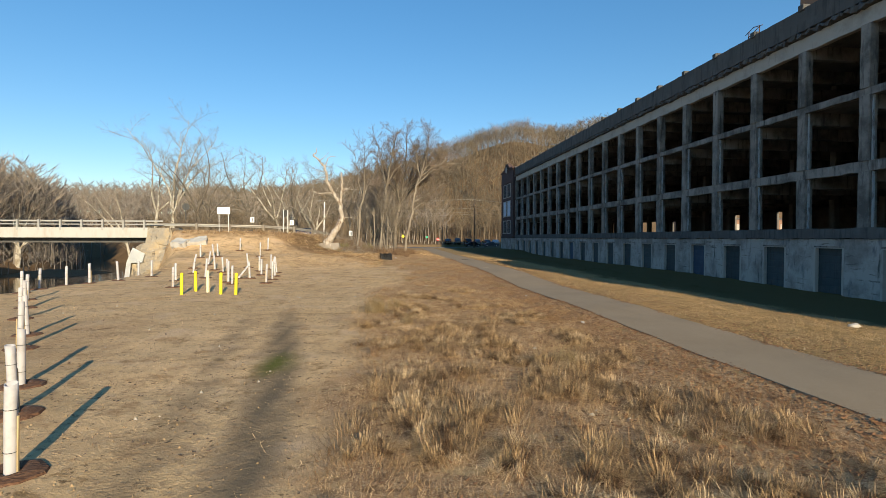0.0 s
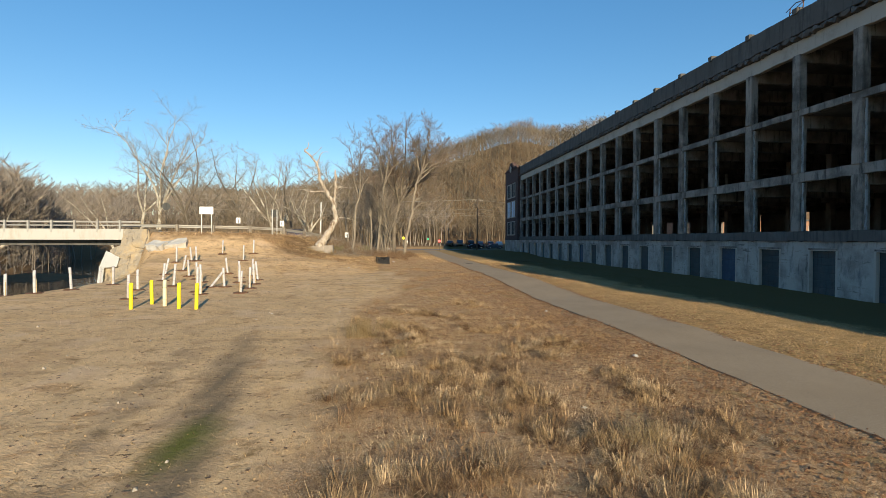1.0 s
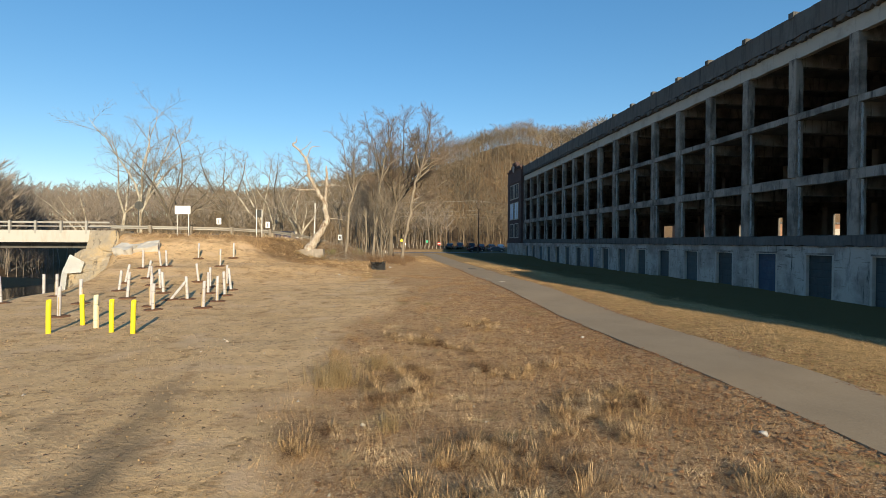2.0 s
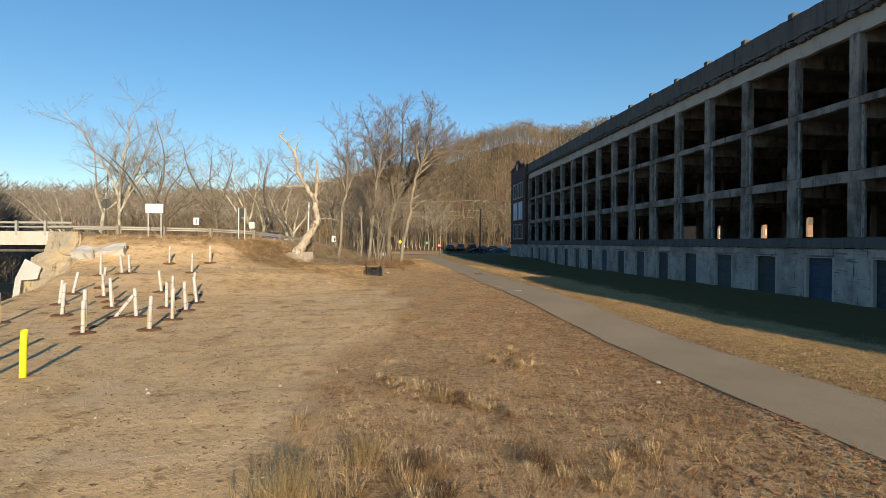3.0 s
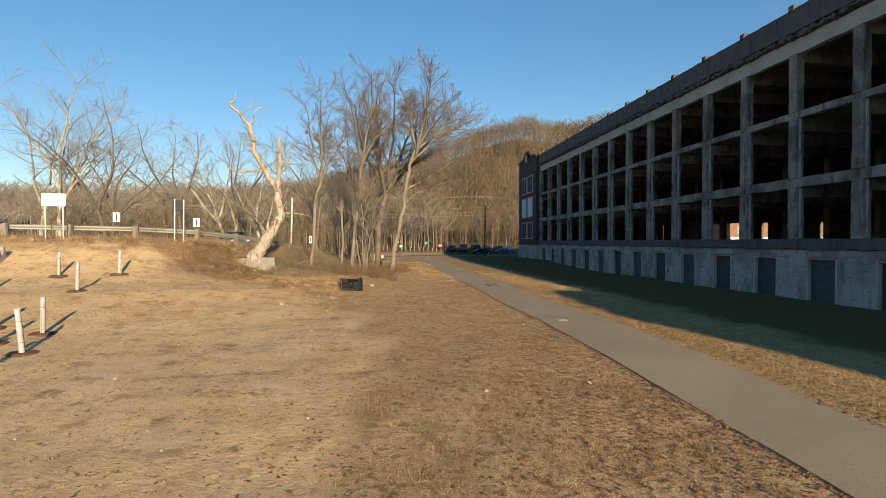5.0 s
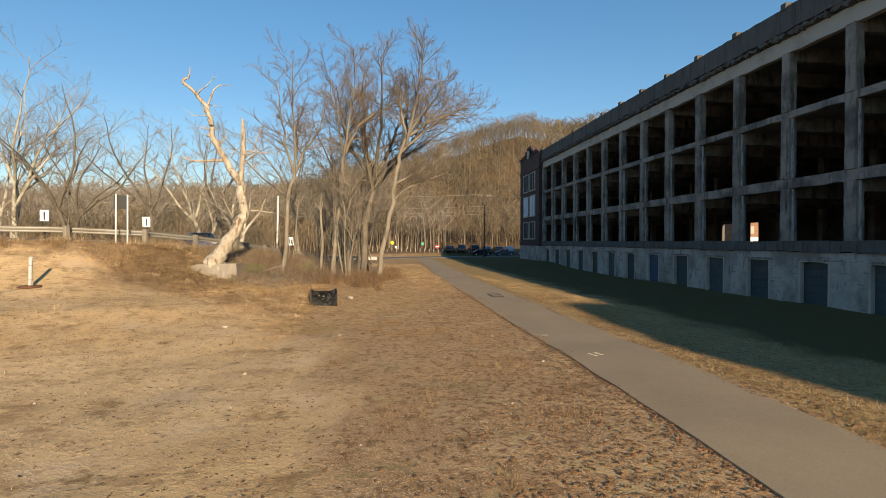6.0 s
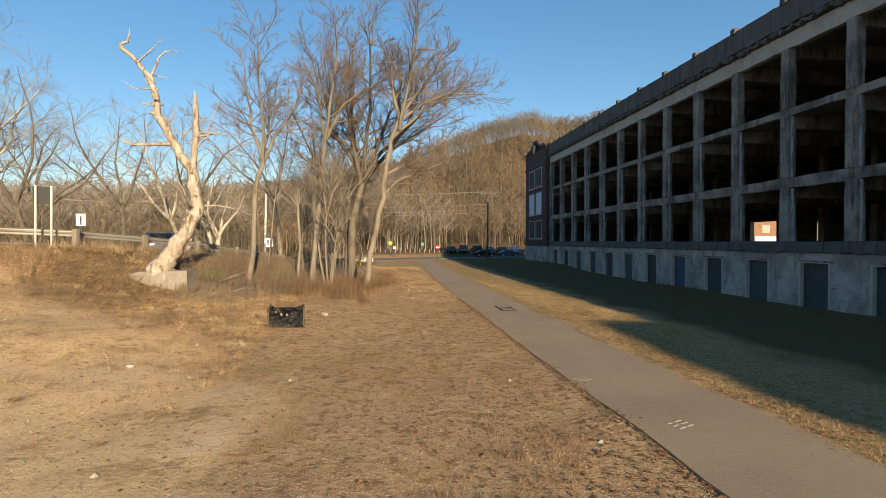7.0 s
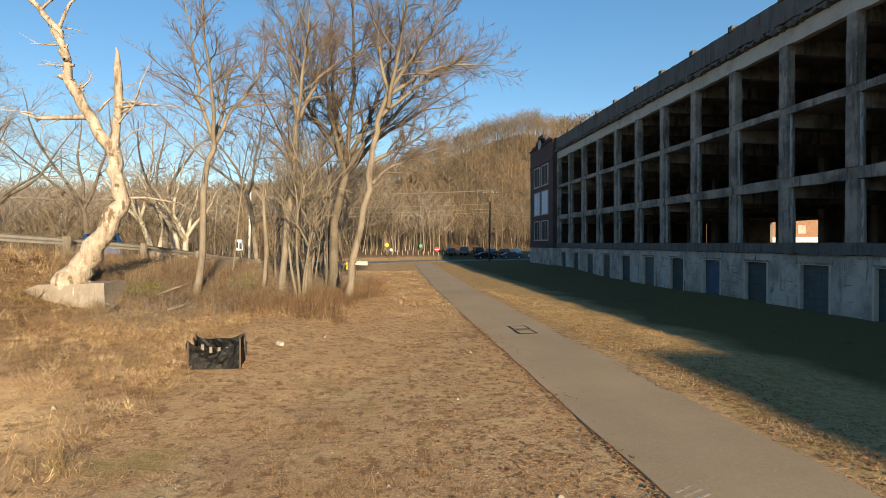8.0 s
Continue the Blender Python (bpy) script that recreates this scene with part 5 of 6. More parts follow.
# the back of a stop sign beside the road
root = thing("stop_sign", "dark back of an octagonal stop sign behind the guardrail", "road sign", at=pose(-24.6, 60.3, gz(-24.6, 60.3)))
bm = bmesh.new()
tube(bm, [(0, 0, -0.4), (0, 0, 3.0)], 0.04, 8)
part("post", bm, SIGNBACK, root)
bm = bmesh.new()
bmesh.ops.create_cone(bm, cap_ends=True, segments=8, radius1=0.42, radius2=0.42, depth=0.02, matrix=pose(0, 0.05, 2.65, 90, 0, 0) @ pose(0, 0, 0, 0, 0, 22.5))
part("plate", bm, SIGNBACK, root)
# far junction signs
def disc_sign(name, label, x, y, face_mat, sides, size, h, category="road sign", turn=0):
    root = thing(name, label, category, at=pose(x, y, gz(x, y)))
    bm = bmesh.new()
    tube(bm, [(0, 0.04, -0.3), (0, 0.04, h)], 0.04, 8)
    part("post", bm, SIGNBACK, root)
    bm = bmesh.new()
    bmesh.ops.create_cone(bm, cap_ends=True, segments=sides, radius1=size, radius2=size, depth=0.02, matrix=pose(0, 0, h - size * 0.4, 90, 0, 0) @ pose(0, 0, 0, 0, 0, turn))
    part("plate", bm, face_mat, root)
    return root


st = disc_sign("stop_sign", "red octagonal stop sign at the trail end", 10.6, 127.5, STOPRED, 8, 0.4, 2.5, turn=22.5)
part("band", boxes((-0.3, 0.3, -0.018, -0.012, 2.27, 2.42)), SIGNWHITE, st)
disc_sign("warning_sign", "yellow diamond trail warning sign at the junction", 2.2, 140, SIGNYEL, 4, 0.45, 2.8)
disc_sign("street_sign", "white square sign beside the yellow sign", 3.0, 139, SIGNWHITE, 4, 0.35, 2.0, turn=45)
disc_sign("direction_sign", "green square sign by the road", 8.8, 141, SIGNGREEN, 4, 0.4, 2.7, turn=45)
fence = thing("bollard_fence", "row of pale wooden bollards along the road", "fence")
bo = None
for k in range(26):
    x = -2 + 1.05 * k
    m = pose(x, 143.5 + 0.16 * k, gz(x, 143.5) - 0.1)
    if bo is None:
        bo = part("post", boxes((-0.09, 0.09, -0.09, 0.09, 0, 1.25), bevel=0.02), WOODPOST, fence)
        bo.matrix_basis = m
    else:
        again(bo, m)

# utility pole and wires
up = thing("utility_pole", "dark wooden utility pole with crossarm beside the factory", "utility pole", at=pose(20.9, 133.8, gz(20.9, 133.8)))
bm = bmesh.new()
tube(bm, [(0, 0, -0.5), (0.1, 0, 7), (0.2, 0, 13.2)], [0.17, 0.15, 0.11], 10)
part("pole", bm, UTILPOLE, up)
part("crossarm", boxes((-1.3, 1.6, -0.06, 0.06, 12.3, 12.45), bevel=0.01), UTILPOLE, up)
for dx in (-1.1, -0.5, 0.8, 1.4):
    bm = bmesh.new()
    tube(bm, [(dx, 0, 12.45), (dx, 0, 12.7)], [0.05, 0.04], 8)
    part("insulator", bm, LITTER, up)
bm = bmesh.new()
tube(bm, [(-0.15, -0.3, 10.8), (-0.15, -0.3, 11.7)], 0.24, 12)
part("transformer", bm, UTILPOLE, up)
WIRE = mat("sunlit_cable", (0.3, 0.28, 0.24), 0.7)
for z, dx in ((13.0, -1.1), (13.0, 0.8), (10.6, 0.0), (9.6, 0.0), (9.0, 0)):
    bm = bmesh.new()
    a, b, c = Vector((20.9 + dx, 133.8, z + 0.4)), Vector((-60, 140, z + 2.5)), Vector((70, 140, z + 1))
    for p, q in ((a, b), (a, c)):
        tube(bm, [p.lerp(q, k / 10) - Vector((0, 0, 1.6 * (1 - (k / 5 - 1) ** 2))) for k in range(11)], 0.025, 4, cap=False)
    tagged(link("power_line", bm, WIRE), "thin overhead cable running from the pole", "cable", "overhead cables")
u2 = thing("utility_pole", "pale slim utility pole beyond the road", "utility pole", at=pose(-15.5, 110, gz(-15.5, 110)))
bm = bmesh.new()
tube(bm, [(0, 0, -0.5), (0.25, 0, 9.5)], [0.16, 0.12], 10)
part("pole", bm, POLEWHITE, u2)

# ---------------------------------------------------------------- parked cars
def car(paint, label, m, group="parked cars", suv=False):
    root = thing("car", label, "car", group, at=m)
    L, W = 4.5, 1.8
    top = 1.65 if suv else 1.42
    prof = [(-2.25, 0.35), (-2.25, 0.75), (-2.1, 0.92), (-1.7, 0.98), (-1.25 if suv else -1.0, top - 0.08), (-0.6, top), (0.5, top), (1.1, 1.0), (1.9, 0.9), (2.2, 0.72), (2.25, 0.35)]
    bm = bmesh.new()
    rows = []
    for yy, inset in ((-W / 2, 0.06), (-W / 2 + 0.12, 0.0), (W / 2 - 0.12, 0.0), (W / 2, 0.06)):
        rows.append([bm.verts.new((x * (1 - inset * 0.3), yy * (1 - (0.14 if z > 1.05 else 0)), z - inset * 0.5)) for x, z in prof])
    for u, v in zip(rows, rows[1:]):
        for k in range(len(prof)):
            bm.faces.new((u[k], u[(k + 1) % len(prof)], v[(k + 1) % len(prof)], v[k]))
    bm.faces.new(rows[0][::-1])
    bm.faces.new(rows[-1])
    bmesh.ops.recalc_face_normals(bm, faces=bm.faces)
    part("body", bm, paint, root)
    for s in (-1, 1):
        y = s * (W / 2 * 0.86 + 0.012)
        part("side_window", boxes((-1.25, 0.75, min(y, y - s * 0.03), max(y, y - s * 0.03), 1.02, top - 0.12)), GLASSDARK, root)
    bm = bmesh.new()
    vs = [bm.verts.new(p) for p in ((1.12, -0.68, 1.03), (1.12, 0.68, 1.03), (0.56, 0.62, top - 0.03), (0.56, -0.62, top - 0.03))]
    bm.faces.new(vs)
    bmesh.ops.solidify(bm, geom=bm.faces[:], thickness=-0.02)
    part("windscreen", bm, GLASSDARK, root)
    for x in (-1.4, 1.4):
        for s in (-1, 1):
            bm = bmesh.new()
            bmesh.ops.create_cone(bm, cap_ends=True, segments=18, radius1=0.33, radius2=0.33, depth=0.22, matrix=pose(x, s * 0.8, 0.33, 90, 0, 0))
            wheel = part("wheel", bm, RUBBER, root)
            bm = bmesh.new()
            bmesh.ops.create_cone(bm, cap_ends=True, segments=12, radius1=0.2, radius2=0.2, depth=0.24, matrix=pose(x, s * 0.8, 0.33, 90, 0, 0))
            part("rim", bm, GALV, wheel)
    for s in (-1, 1):
        part("headlight", boxes((2.16, 2.24, s * 0.62 - 0.16, s * 0.62 + 0.16, 0.62, 0.75), bevel=0.02), SIGNWHITE, root)
        part("tail_light", boxes((-2.27, -2.2, s * 0.68 - 0.12, s * 0.68 + 0.12, 0.7, 0.88), bevel=0.02), STOPRED, root)
    return root


paints = [mat("car_paint_" + n, c, 0.25, spec=0.6) for n, c in (("blue", (0.01, 0.045, 0.14)), ("red", (0.45, 0.012, 0.015)), ("black", (0.015, 0.015, 0.018)), ("silver", (0.4, 0.41, 0.42)), ("grey", (0.07, 0.075, 0.085)), ("white", (0.7, 0.7, 0.7)))]
car(paints[0], "blue car on the road behind the guardrail", pose(-13.2, 71.5, gz(-13.2, 71.5) + 0.06, 0, 0, -62), group="")
for k, (x, y, p, a, suv) in enumerate(((15.5, 147, 2, 80, 0), (18.3, 147.6, 4, 84, 1), (21.3, 148, 2, 95, 1), (24.2, 148.5, 4, 88, 0), (27.2, 149, 2, 92, 0), (30.0, 149.5, 3, 85, 0), (27.5, 143.8, 4, 5, 0), (22.0, 142.8, 2, 8, 0), (34, 146, 5, 0, 1))):
    car(paints[p], ("black", "dark grey")[p == 4] + " car parked in the shaded lot" if p in (2, 4) else ("silver car parked in the shaded lot" if p == 3 else "white van-like car parked beside the factory"), pose(x, y, gz(x, y) + 0.02, 0, 0, a), suv=bool(suv))

# ---------------------------------------------------------------- black sheet bin, covers, litter
def black_bin():
    """Four draped sheets hung between corner stakes."""
    rg = random.Random(5)
    root = thing("silt_bin", "sagging black plastic sheet basket on short stakes in the weeds", "bin", at=pose(-1.98, 55.3, gz(-1.98, 55.3), 0, 0, 8))
    corners = [(-0.6, -0.42), (0.6, -0.42), (0.6, 0.42), (-0.6, 0.42)]
    for k, sag in enumerate((0.3, 0.12, 0.1, 0.14)):
        (ax, ay), (bx_, by_) = corners[k], corners[(k + 1) % 4]
        nx_, ny_ = (by_ - ay), -(bx_ - ax)
        m = math.hypot(nx_, ny_)
        nx_, ny_ = nx_ / m, ny_ / m
        bm = bmesh.new()
        rows = []
        for i in range(17):
            u = i / 16
            top = 0.68 - sag * 4 * u * (1 - u) + 0.02 * math.sin(11 * u + k)
            row = []
            for j in range(8):
                v = j / 7
                fold = 0.03 * math.sin(7 * u + 5 * v + k) + 0.018 * math.sin(19 * u - 6 * v) + 0.02 * rg.uniform(-1, 1)
                out = fold * (0.35 + 0.65 * v) - 0.06 * 4 * u * (1 - u) * v
                row.append(bm.verts.new((ax + (bx_ - ax) * u + nx_ * out, ay + (by_ - ay) * u + ny_ * out, -0.06 + (top + 0.06) * v)))
            rows.append(row)
        for p, q in zip(rows, rows[1:]):
            for j in range(7):
                bm.faces.new((p[j], q[j], q[j + 1], p[j + 1]))
        bmesh.ops.solidify(bm, geom=bm.faces[:], thickness=0.008)
        part("sheet", bm, BLACKBAG, root)
    for x, y in corners:
        part("stake", boxes((x - 0.022, x + 0.022, y - 0.022, y + 0.022, -0.2, 0.7 + rg.uniform(-0.03, 0.05)), bevel=0.004), UTILPOLE, root)
    for k in range(5):
        part("slat", boxes((-0.45 + 0.2 * k, -0.38 + 0.2 * k, 0.3, 0.33, -0.1, 0.42 + rg.uniform(-0.08, 0.06)), bevel=0.004), WOODPOST, root)


black_bin()
for dy in (0, 0.95):
    cx, cy = 7.5, 60.45 + dy
    z = gz(cx, cy) + 0.052
    root = thing("utility_cover", "square utility cover outlined in the trail asphalt", "utility cover", "covers in the trail", at=pose(cx, cy, z, 0, 0, 3))
    part("frame", boxes((-0.36, 0.36, -0.38, -0.31, 0, 0.012), (-0.36, 0.36, 0.31, 0.38, 0, 0.012), (-0.36, -0.29, -0.31, 0.31, 0, 0.012), (0.29, 0.36, -0.31, 0.31, 0, 0.012)), TAR, root)
    part("lid", boxes((-0.285, 0.285, -0.305, 0.305, -0.01, 0.006)), ASPHALT, root)
rg = random.Random(9)
for cx, cy in ((7.05, 45.0), (6.5, 48.3)):
    bm = bmesh.new()
    for k in range(3):
        v = 0.13 * (k - 1)
        for u0, u1 in ((-0.2, -0.06 + 0.05 * rg.random()), (0.02, 0.17 + 0.05 * rg.random())):
            box(bm, u0, u1, v - 0.022, v + 0.022, -0.02, 0.004)
    o = link("paint_mark", bm, MARK)
    o.matrix_basis = pose(cx, cy, height(cx, cy) / 2 + height(7.7, cy) / 2 + 0.034, 0, 0, 25)
    tagged(o, "worn white paint mark on the trail", "paint mark", kind="structure")

# ---------------------------------------------------------------- logs, shrubs and scraps near the dead tree
rl = random.Random(61)
for x, y, ang, ln_, rad in ((-7.3, 60.6, -38, 1.2, 0.06), (-5.6, 61.2, 40, 0.9, 0.055), (-6.7, 62.4, 12, 1.5, 0.045), (-9.6, 60.4, 75, 1.0, 0.05)):
    wl = Wood()
    d = Vector((math.cos(radians(ang)), math.sin(radians(ang)), 0.12))
    pts = wander(rl, Vector((0, 0, rad)), d, ln_, 5, 0.1, 0)
    wl.limb(pts, [rad, rad * 0.95, rad * 0.9, rad * 0.8, rad * 0.6, rad * 0.3], 8)
    for q in range(4):
        p = pts[rl.randrange(1, 5)]
        wl.spike(p, p + Vector((rl.gauss(0, 0.3), rl.gauss(0, 0.3), rl.uniform(0.1, 0.5))), 0.025)
    o = new("log", wl.mesh("log", BARK))
    o.matrix_basis = pose(x, y, lie(x, y))
    tagged(o, "bleached fallen branch lying in the weeds", "log", "fallen branches")


def shrub(x, y, w_, h_, n, material, label):
    rg = random.Random(int(x * 100))
    root = thing("shrub", label, "shrub", at=pose(x, y, lie(x, y)))
    wl = Wood()
    tips = []
    for k in range(26):
        a = rg.uniform(0, 6.28)
        pts = wander(rg, Vector((0, 0, 0)), Vector((math.cos(a) * w_ / h_, math.sin(a) * w_ / h_, rg.uniform(0.5, 1.4))), h_ * rg.uniform(0.6, 1.1), 4, 0.15, 0)
        wl.limb(pts, [0.012, 0.01, 0.008, 0.006, 0.003], 3)
        tips += pts[1:]
    o = new("stems", wl.mesh("stems", BARK_DARK))
    o.parent = root
    vs, fs = [], []
    for k in range(n):
        p = rg.choice(tips) + Vector((rg.gauss(0, 0.09), rg.gauss(0, 0.09), rg.gauss(0, 0.07)))
        a, t_ = Vector((rg.gauss(0, 1), rg.gauss(0, 1), rg.gauss(0, 1))).normalized(), rg.uniform(0.02, 0.05)
        b_ = a.orthogonal().normalized() * t_ * 0.5
        q = len(vs)
        vs += [tuple(p), tuple(p + a * t_ + b_), tuple(p + a * t_ * 2), tuple(p + a * t_ - b_)]
        fs.append((q, q + 1, q + 2, q + 3))
    me_ = bpy.data.meshes.new("leaves")
    me_.from_pydata(vs, [], fs)
    me_.materials.append(material)
    o = new("leaves", me_)
    o.parent = root
    return root


shrub(-7.0, 62.6, 1.0, 0.8, 2600, SHRUB, "low yellow-green evergreen shrub behind the dead tree")
shrub(-4.4, 66.5, 0.9, 1.0, 1500, SHRUB, "thin olive shrub among bare trunks")


def weed_clump(x, y, n, h, w_, label):
    rg = random.Random(int(100 * y))
    wl = Wood()
    for k in range(n):
        a, d = rg.uniform(0, 6.28), abs(rg.gauss(0, w_))
        p = Vector((math.cos(a) * d, math.sin(a) * d * 0.8, -0.04))
        hh = h * rg.uniform(0.45, 1.1)
        q = p + Vector((rg.gauss(0, 0.12), rg.gauss(0, 0.12), hh))
        wl.spike(p, q, 0.006)
        for s in range(3):
            m_ = p.lerp(q, rg.uniform(0.3, 0.95))
            wl.spike(m_, m_ + Vector((rg.gauss(0, 0.07), rg.gauss(0, 0.07), rg.uniform(0.02, 0.14))), 0.0035)
    o_ = new("weed_clump", wl.mesh("weed_clump", WEED))
    o_.matrix_basis = pose(x, y, lie(x, y))
    return tagged(o_, label, "weeds", kind="stuff")


WEED = mat("dead_weed_stem", (0.3, 0.21, 0.1), 0.9, [(2, (0.4, 0.3, 0.16), 0.45, 0.65, 3)], island=0.4)
weed_clump(-2.15, 20.9, 420, 0.75, 0.36, "dense clump of tall dead tan weeds at the track edge")
weed_clump(-1.3, 22.2, 120, 0.5, 0.3, "clump of tall dead tan weeds in the grass")
weed_clump(-1.0, 18.0, 70, 0.45, 0.25, "small clump of dead weeds in the grass")
weed_clump(2.6, 11.5, 150, 0.5, 0.35, "bushy clump of dead weeds in the grass")
weed_clump(-9.9, 60.2, 110, 0.55, 0.4, "clump of dead weeds against the concrete block")
weed_clump(-8.7, 60.15, 70, 0.4, 0.35, "clump of dead weeds against the concrete block")
weed_clump(-7.5, 60.2, 130, 0.6, 0.35, "clump of dead weeds at the block's corner")
weed_clump(-2.6, 50.0, 60, 0.4, 0.3, "small clump of dead weeds in the grass")


# ---------------------------------------------------------------- barrier and bollards before the junction
bx, by = -2.6, 118.0
bz = gz(bx, by)
bm = boxes((-2.0, 2.0, -0.25, 0.25, -0.1, 0.55), bevel=0.06)
o = link("concrete_barrier", bm, BRIDGE)
o.matrix_basis = pose(bx, by, bz)
tagged(o, "low pale concrete barrier before the road junction", "barrier")
for x in (-2.45, -1.85):
    z = gz(x, 103.0)
    root = thing("bollard", "short yellow bollard at the field's end", "bollard", "yellow bollards", at=pose(x, 103.0, z))
    bm = bmesh.new()
    tube(bm, [(0, 0, -0.2), (0, 0, 0.95)], 0.09, 10)
    part("pipe", bm, YELLOW, root)
    bm = bmesh.new()
    tube(bm, [(0, 0, 0.95), (0, 0, 1.0)], [0.1, 0.05], 10)
    part("cap", bm, YELLOW, root)

# ---------------------------------------------------------------- far woods
def small_tree(rng, h, r):
    """A light bare tree for the hillside."""
    w = Wood()
    n = 3
    pts = wander(rng, Vector((0, 0, -0.5)), Vector((rng.gauss(0, 0.06), rng.gauss(0, 0.06), 1)), h * 0.82, n, 0.05, 0.05)
    w.limb(pts, [r, r * 0.8, r * 0.5, r * 0.15], 3)
    turn = rng.uniform(0, 6.28)
    for k in range(9):
        s = n * (0.38 + 0.6 * (k + rng.random()) / 9)
        i = min(int(s), n - 1)
        p = pts[i].lerp(pts[i + 1], s - i)
        turn += 2.4
        ln_ = h * rng.uniform(0.24, 0.36) * (1.2 - 0.2 * s)
        d = Vector((math.cos(turn) * 0.75, math.sin(turn) * 0.75, rng.uniform(0.45, 1.0))).normalized()
        q = p + d * ln_
        w.spike(p, q, r * 0.3)
        for j in range(15):
            m = p.lerp(q, rng.uniform(0.3, 1.0))
            e = (d + Vector((rng.gauss(0, 0.55), rng.gauss(0, 0.55), rng.gauss(0.35, 0.3)))).normalized()
            w.sliver(m, m + e * ln_ * rng.uniform(0.25, 0.6), 0.045)
    return np.array([tuple(v) for v in w.v]), w.f


rng = random.Random(21)
KINDS = [small_tree(rng, rng.uniform(14, 18), rng.uniform(0.12, 0.19)) for _ in range(10)]


def woods(name, label, material, places):
    vs, fs, base = [], [], 0
    for x, y, z, s, k, a in places:
        v, f = KINDS[k]
        c, sn = math.cos(a) * s, math.sin(a) * s
        p = np.empty_like(v)
        p[:, 0] = v[:, 0] * c - v[:, 1] * sn + x
        p[:, 1] = v[:, 0] * sn + v[:, 1] * c + y
        p[:, 2] = v[:, 2] * s + z
        vs.append(p)
        fs += [tuple(i + base for i in q) for q in f]
        base += len(v)
    me = bpy.data.meshes.new(name)
    me.from_pydata(np.concatenate(vs).tolist(), [], fs)
    me.materials.append(material)
    return tagged(new(name, me), label, "woods", kind="stuff")


def scatter(count, region, keep, size):
    out = []
    while len(out) < count:
        x, y = rng.uniform(region[0], region[1]), rng.uniform(region[2], region[3])
        if keep(x, y):
            out.append((x, y, lie(x, y), rng.uniform(*size), rng.randrange(len(KINDS)), rng.uniform(0, 6.28)))
    return out


woods("hill_woods", "leafless brown woods covering the far hillside", TWIGS, scatter(2350, (-130, 165, 156, 385), lambda x, y: -0.36 * y < x < 0.44 * y and (y > 186 or x < 4), (0.7, 1.1)))
woods("crest_woods", "leafless woods along the hill's crest", TWIGS, scatter(420, (-30, 160, 285, 365), lambda x, y: x < 0.44 * y, (0.8, 1.15)))
woods("roadside_woods", "leafless woods beyond the road junction", TWIGS, scatter(330, (-60, 90, 149, 215), lambda x, y: y < 180 if x < 4 else y > 184, (0.5, 0.9)))
woods("river_woods", "leafless grey-brown woods along the far river bank", TWIGPALE, scatter(900, (-190, -44, 55, 240), lambda x, y: 4 < steps(y, FARBANK) - x < 60 and x > -0.75 * y - 14, (0.72, 1.15)))
woods("far_woods", "distant leafless woods beyond the river trees", TWIGPALE, scatter(650, (-190, 20, 140, 260), lambda x, y: x > steps(y, BANK) - 30 and x > -0.75 * y - 14 and to_rail(x, y)[0] < -20, (0.65, 1.05)))
woods("valley_woods", "distant leafless woods closing the river valley", TWIGPALE, scatter(560, (-210, -40, 185, 350), lambda x, y: -0.75 * y - 14 < x < -0.3 * y, (0.85, 1.25)))
woods("river_brush", "brown brush along the far river bank", TWIGPALE, scatter(350, (-150, -40, 45, 160), lambda x, y: 0.5 < steps(y, FARBANK) - x < 14, (0.18, 0.4)))
woods("road_woods", "leafless thicket between the road and the river", TWIGS, scatter(380, (-60, -6, 78, 150), lambda x, y: to_rail(x, y)[0] < -9.5 and x > steps(y, BANK) + 1, (0.2, 0.5)))


# ---------------------------------------------------------------- grass
def blades(name, label, material, tufts, seed, lying=0.3, bent=False):
    """tufts: (x, y, blades, length, spread, half width); lying: share of the length along the ground."""
    r = random.Random(seed)
    vs, fs = [], []
    for x, y, n, h, s, wd in tufts:
        lean0, comb = r.uniform(0, 6.28), r.uniform(0.3, 1.6)
        z = lie(x, y) - 0.02
        for _ in range(n):
            px, py = x + r.gauss(0, s), y + r.gauss(0, s)
            a = lean0 + r.gauss(0, comb)
            hh = h * r.uniform(0.45, 1.15)
            f = min(1.0, abs(r.gauss(lying, 0.3)))
            run, up = hh * f, hh * math.sqrt(1 - 0.97 * f * f)
            dx, dy = math.cos(a) * run, math.sin(a) * run
            t = r.uniform(0, 6.28)
            wx, wy = math.cos(t) * wd, math.sin(t) * wd
            b = len(vs)
            vs += [(px - wx, py - wy, z), (px + wx, py + wy, z)]
            if bent:
                vs += [(px + wx + dx * 0.4, py + wy + dy * 0.4, z + up * 0.75), (px - wx + dx * 0.4, py - wy + dy * 0.4, z + up * 0.75), (px + dx * 1.3, py + dy * 1.3, z + up)]
                fs += [(b, b + 1, b + 2, b + 3), (b + 3, b + 2, b + 4)]
            else:
                vs.append((px + dx, py + dy, z + up + 0.015))
                fs.append((b, b + 1, b + 2))
    me = bpy.data.meshes.new(name)
    me.from_pydata(vs, [], fs)
    me.materials.append(material)
    return tagged(new(name, me), label, "grass", kind="stuff")


r = random.Random(3)


def field(n, x0, x1, y0, y1, keep):
    out = []
    while len(out) < n:
        x, y = r.uniform(x0, x1), r.uniform(y0, y1)
        if keep(x, y):
            out.append((x, y))
    return out


def thatch_keep(x, y):
    return r.random() > 1.25 * dirt_zone(x, y) and not 6.2 < x < 9.8


